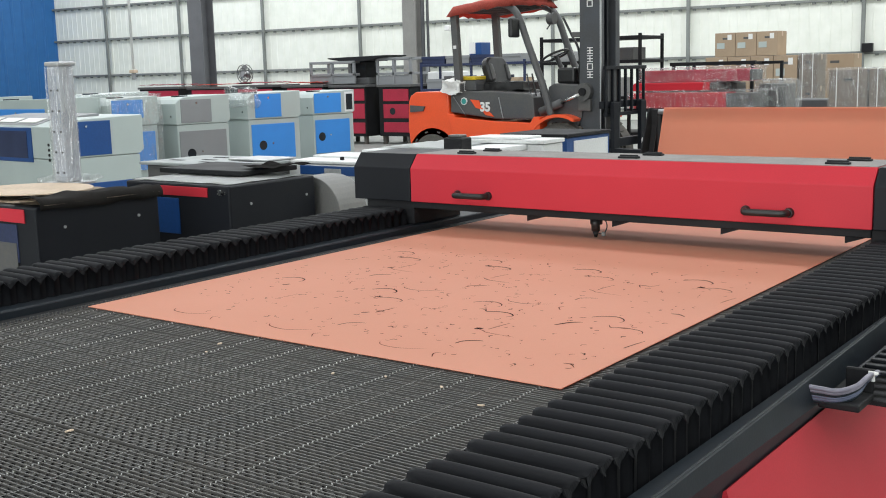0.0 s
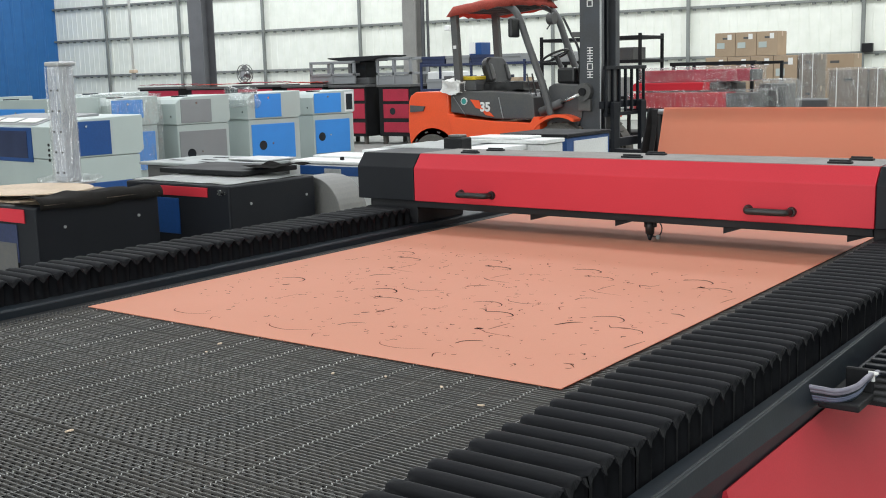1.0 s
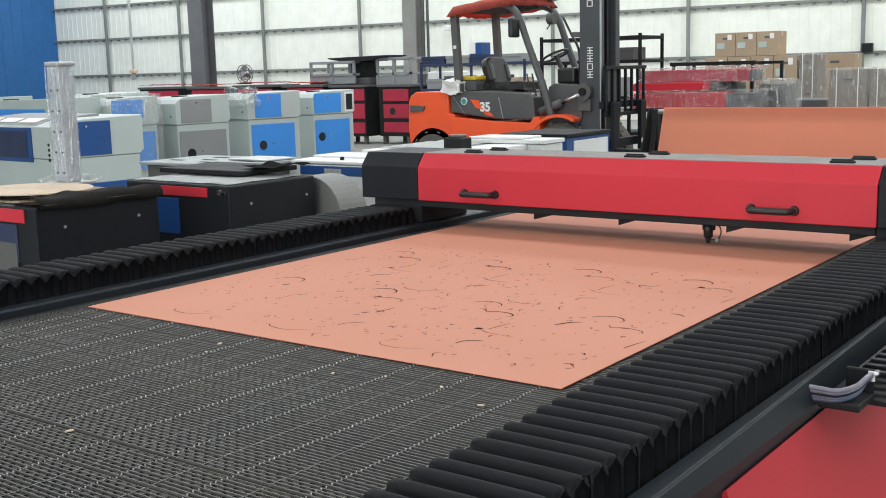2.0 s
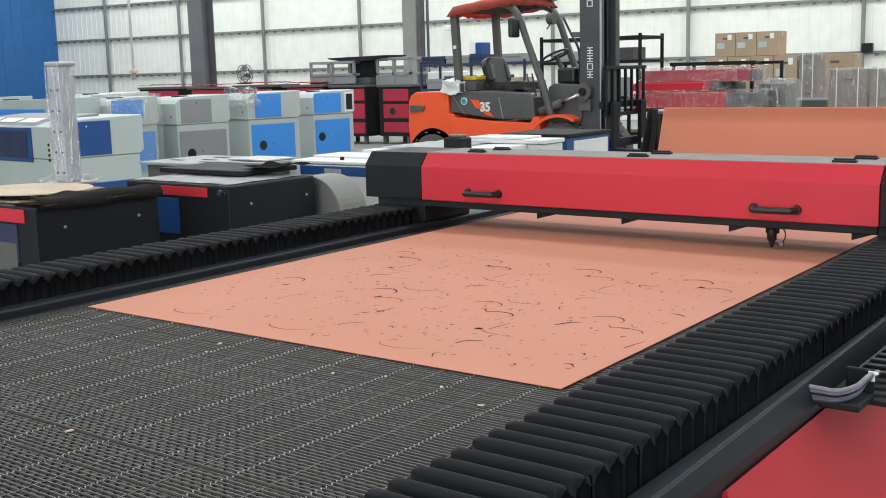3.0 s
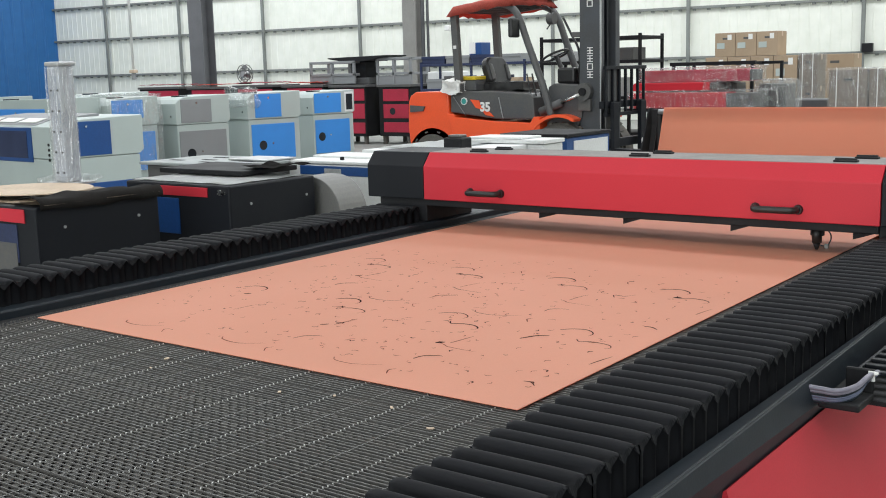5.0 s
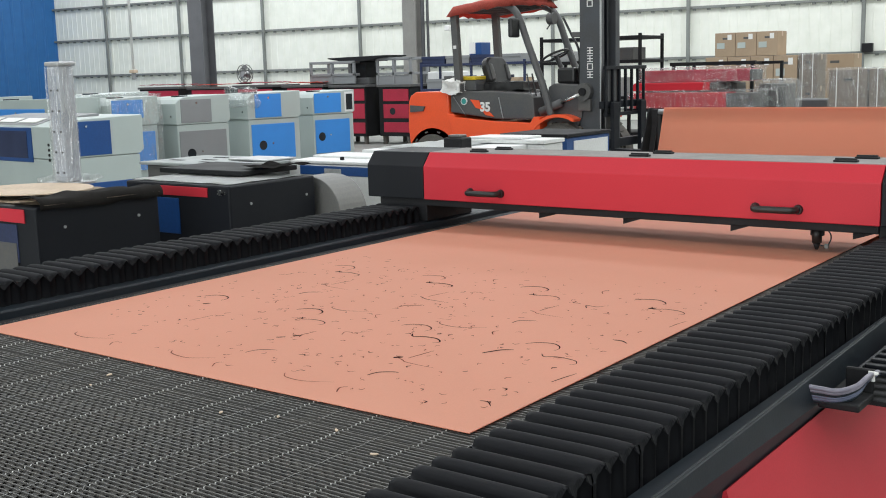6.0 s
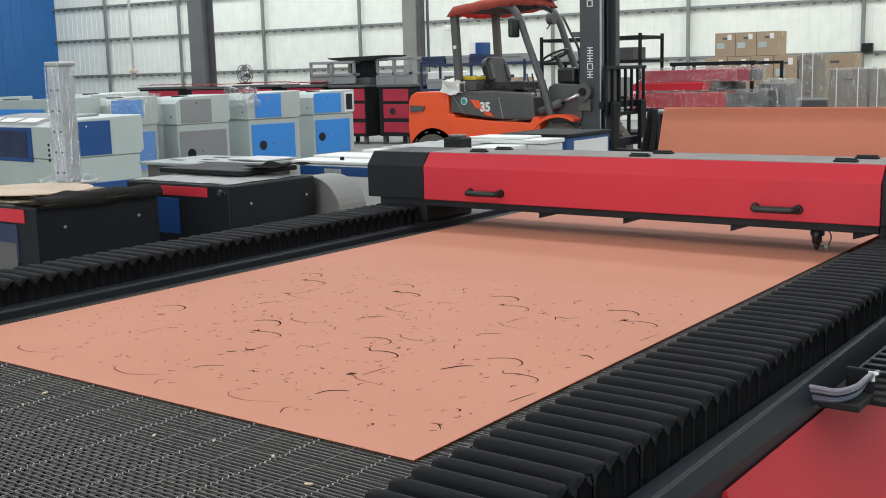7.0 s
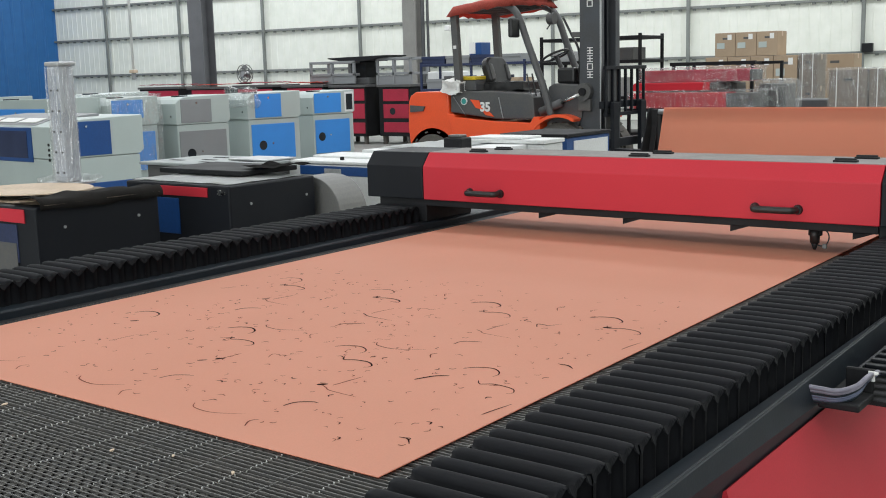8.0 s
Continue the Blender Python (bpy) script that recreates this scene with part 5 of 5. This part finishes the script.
bin_box(-8.35, 14.0, 1.512, 0.5, 0.4, 0.14, GALV, "grey metal bin on the black rack")
bin_box(-8.2, 14.0, 1.002, 0.9, 0.45, 0.26, GALV, "grey wire-like bin on the black rack")


def long_pack(x0, x1, y0, y1, z0, z1, material, label, film_from=None, seed=1, cap=0.10):
    t = thing("wrapped_gantry", pose((x0 + x1) / 2, (y0 + y1) / 2, z0), label, "wrapped machine part", "wrapped red gantries")
    w, d, h = (x1 - x0) / 2, (y1 - y0) / 2, z1 - z0
    part("cover", prism([(-w, 0), (-w, h * 0.8), (-w + 0.03, h), (w - 0.03, h), (w, h * 0.8), (w, 0)], -d, d, 0.01), material, t)
    part("end_cap", box(w + 0.002, w + cap, -d * 0.95, d * 0.95, 0.01, h * 0.95, 0.01), CHARCOAL, t)
    if film_from is not None:
        part("film_wrap", shell(film_from - (x0 + x1) / 2, w + cap + 0.04, -d - 0.03, d + 0.03, 0.0, h + 0.03, 0.022, seed, 10), FILM, t, "crumpled clear film")
    return t


pr = shelf_rack("pack_rack", -6.75, -4.95, 13.25, 0.75, (0.30, 0.86), 0.86, MATT_BLACK, "low black steel rack under wrapped gantries")
long_pack(-6.70, -5.36, 13.20, 13.62, 0.862, 1.06, RED, "long red gantry cover wrapped in clear film", -6.72, 2, 0.34)
long_pack(-6.70, -5.62, 13.30, 13.60, 1.085, 1.19, RED, "slim red gantry cover lying on another", -5.70, 6)
long_pack(-6.62, -5.14, 13.42, 13.82, 1.195, 1.35, MAROON, "red gantry cover wrapped in crumpled film", -6.66, 9, 0.03)
long_pack(-6.68, -5.45, 13.66, 14.0, 0.862, 1.19, CHARCOAL, "dark gantry beam under the wrapped covers", None, 9, 0.05)
wr = thing("gantry_rack", pose(-6.5, 14.15, 0), "black tube frame rack standing over the wrapped gantries", "rack")
for sx in (0.0, 0.30, 1.12):
    part("post", box(sx - 0.02, sx + 0.02, -0.02, 0.02, 0, 1.44, 0.004), MATT_BLACK, wr)
part("rail", box(-0.05, 1.17, -0.025, 0.025, 1.40, 1.45, 0.004), MATT_BLACK, wr)
part("rail", box(-0.05, 1.42, 0.30, 0.35, 1.40, 1.44, 0.004), MATT_BLACK, wr)
part("rail", box(-0.05, 1.17, -0.025, 0.025, 0.4, 0.44, 0.004), MATT_BLACK, wr)
part("post", box(1.38, 1.42, 0.305, 0.345, 0, 1.40, 0.004), MATT_BLACK, wr)
for sx in (0.0, 1.12):
    part("tie", box(sx - 0.02, sx + 0.02, 0.02, 0.32, 1.40, 1.44, 0.003), MATT_BLACK, wr)
fp = thing("upright_pack", pose(-5.0, 14.1, 0), "dark machine part in grey film standing upright", "wrapped machine part")
part("core", box(-0.20, 0.16, -0.2, 0.2, 0, 1.15, 0.02), CHARCOAL, fp)
part("film_wrap", shell(-0.23, 0.19, -0.23, 0.23, 0, 1.19, 0.02, 14), FILM, fp, "crumpled clear film")
part("film_wrap", shell(-0.25, 0.21, -0.25, 0.25, 0, 1.20, 0.03, 17), FILM, fp, "crumpled clear film")


def carton(x, y, z, w, d, h, label="brown cardboard carton with white labels", wrap=False, stickers=True):
    t = thing("carton", pose(x, y, z), label, "carton", "stacked cartons")
    part("box_body", box(0, w, 0, d, 0, h, 0.006), CARD_DARK if wrap else CARD, t)
    part("tape", box(-0.0015, w + 0.0015, d / 2 - 0.03, d / 2 + 0.03, h - 0.08, h + 0.002, 0.0005), WOOD, t, "pale packing tape")
    part("handle_hole", box(w * 0.38, w * 0.62, -0.003, 0.001, h * 0.72, h * 0.80, 0.001), CHARCOAL, t)
    if stickers:
        part("sticker", box(w * 0.62, w * 0.82, -0.004, 0.001, h * 0.70, h * 0.92), LABEL, t)
        part("sticker", box(w * 0.10, w * 0.48, -0.004, 0.001, h * 0.34, h * 0.58), GREY_BODY, t, "printed grey label panel")
    if wrap:
        part("film_wrap", shell(-0.02, w + 0.02, -0.02, d + 0.02, 0, h + 0.02, 0.012, x * 3, 5), FILM, t, "clear stretch film")
        for sx in (w * 0.22, w * 0.78):
            part("strap", box(sx - 0.006, sx + 0.006, -0.034, -0.030, 0, h + 0.02), LABEL, t, "white plastic strap")


for r in range(3):
    for k in range(4):
        carton(-7.68 + 0.40 * k, 18.0, 0.512 * r, 0.392, 0.45, 0.508, stickers=r == 2)
for k in range(3):
    carton(-7.52 + 0.367 * k, 18.02, 1.538, 0.362, 0.42, 0.40)
for r in range(2):
    for k in range(2):
        carton(-6.65 + 0.37 * k, 19.4, 0.49 * r, 0.362, 0.45, 0.487, stickers=False)
        carton(-5.90 + 0.0 * k, 19.5 + 0.5 * k, 0.49 * r, 0.33, 0.45, 0.487, stickers=False)
carton(-6.25, 19.45, 0.98, 0.66, 0.45, 0.56, "wide brown cardboard carton with worn flaps", stickers=False)
for r in range(3):
    carton(-6.06, 18.02, 0.512 * r, 0.30, 0.43, 0.508, "brown carton wrapped in clear film", True, False)
for k, x in enumerate((-4.82, -4.27, -3.72)):
    for r in range(2):
        carton(x, 15.6, 0.12 + 0.59 * r, 0.52, 0.5, 0.585, "brown carton wrapped in clear film with white straps", True, False)
    pl = thing("pallet", pose(x - 0.01, 15.58, 0), "pale wooden pallet under wrapped cartons", "pallet", "pallets")
    for q in range(4):
        part("deck_board", box(0.0, 0.54, 0.01 + 0.14 * q, 0.11 + 0.14 * q, 0.095, 0.118, 0.003), WOOD, pl)
    for q in range(3):
        part("runner", box(0.02 + 0.21 * q, 0.10 + 0.21 * q, 0.0, 0.53, 0.0, 0.094, 0.003), WOOD, pl)
loose("dark_crate", box(-5.9, -4.95, 16.5, 17.1, 0.0, 0.86, 0.02), CHARCOAL, "dark covered crate among the cartons", "crate")
loose("power_box", box(-7.69, -7.44, 27.30, 27.42, 1.62, 1.83, 0.01), MATT_BLACK, "black electric box on the white wall", "electric box")

pp = thing("drop_pipe", pose(-15.49, 12.0, 1.55), "white vertical pipe hanging from the roof with a fitting", "pipe")
part("pipe", tube((0, 0, 0.05), (0, 0, ROOF - 1.50), 0.022, n=14), WHITE, pp, "", True)
part("hanger", bar((0, -0.03, ROOF - 1.575), (0, 0.9, ROOF - 1.575), 0.05, 0.06), GALV, pp)
part("fitting", box(-0.06, 0.06, -0.05, 0.05, -0.02, 0.035, 0.012), WOOD, pp)
part("valve", box(-0.03, 0.035, -0.03, 0.03, -0.13, -0.02, 0.01), GREY_DOOR, pp)

fan = thing("floor_fan", pose(-17.85, 16.80, 1.262), "dark round fan standing on a far machine cabinet", "fan")
gd = bmesh.new()
for y in (-0.05, 0.05):
    for r in (0.2, 0.13):
        ring = [(r * math.cos(radians(a)), y * (1.0 if r == 0.2 else 1.3), 0.22 + r * math.sin(radians(a))) for a in range(0, 361, 30)]
        for a, b in zip(ring, ring[1:]):
            add_tube(gd, a, b, 0.008, n=6)
    for a in range(0, 360, 30):
        add_tube(gd, (0, y * 1.4, 0.22), (0.2 * math.cos(radians(a)), y, 0.22 + 0.2 * math.sin(radians(a))), 0.005, n=5)
part("guard", gd, CHARCOAL, fan)
part("hub", tube((0, -0.08, 0.22), (0, 0.08, 0.22), 0.06, n=14), GALV, fan)
for a in (20, 140, 260):
    bl = box(0.05, 0.18, -0.004, 0.004, -0.05, 0.05, 0.002)
    bl.transform(pose(0, 0, 0.22) @ Matrix.Rotation(radians(a), 4, "Y") @ Matrix.Rotation(radians(25), 4, "X"))
    part("blade", bl, GREY_DOOR, fan)
part("base", box(-0.12, 0.12, -0.08, 0.08, 0, 0.03, 0.008), CHARCOAL, fan)
part("stem", box(-0.02, 0.02, -0.02, 0.02, 0.03, 0.06), CHARCOAL, fan)
loose("wall_lamp", box(-19.18, -18.98, 26.0, 26.16, 2.60, 2.76, 0.03), LABEL, "small white fitting on the wall girts", "fitting")


def motions():
    # gantry: creeps away from the operator until 3.9 s, then stands, and just starts to return at the end
    go = [(0.0, 0.0), (0.5, 0.0115), (1.0, 0.0245), (1.5, 0.0375), (2.2, 0.0555), (3.0, 0.0745), (3.5, 0.086), (3.8, 0.0895), (4.0, GANTRY_GO), (6.0, GANTRY_GO), (7.7, GANTRY_GO), (8.0, 0.087)]
    walk(GANTRY, [(t, pose(-1.9, GANTRY_Y + g, BED)) for t, g in go])
    for ob, (x, y, z), share, lean in PLEATS:
        walk(ob, [(t, pose(x, y + g * share, z, lean, 0, 0)) for t, g in ((0.0, 0.0), (1.5, 0.0375), (3.0, 0.0745), (3.8, 0.0895), (4.0, GANTRY_GO), (7.7, GANTRY_GO), (8.0, 0.087))])
    # laser head: runs along the gantry and stops
    run = [(0.0, -1.986), (0.5, -1.884), (1.0, -1.772), (1.5, -1.666), (2.2, -1.508), (3.0, -1.328), (3.5, -1.222), (3.8, -1.181), (4.0, -1.176), (6.0, -1.176), (7.7, -1.176), (8.0, -1.182)]
    walk(HEAD, [(t, pose(x + 1.9, 0.065, 0)) for t, x in run])
    # conveyor, sheet and offcuts go together towards the operator
    feed = [(0.0, 0.0), (3.7, 0.0), (3.9, -0.004), (4.0, -0.0125), (4.25, -0.0455), (4.5, -0.085), (5.0, -0.165), (6.0, -0.3265), (6.5, -0.405), (7.0, -0.490), (7.3, -0.5415), (7.5, -0.567), (7.65, -0.579), (7.8, -0.5825), (8.0, -0.583)]
    walk(CONVEYOR, [(t, pose(-1.842, 0.70 + s, BED)) for t, s in feed])
    walk(SHEET, [(t, pose(SHEET_X, SHEET_Y + s, BED + 0.0015)) for t, s in feed])
    for ob, (x, y, z), a in SCRAPS:
        walk(ob, [(t, pose(x, y + s, z, 0, 0, a)) for t, s in feed])


motions()
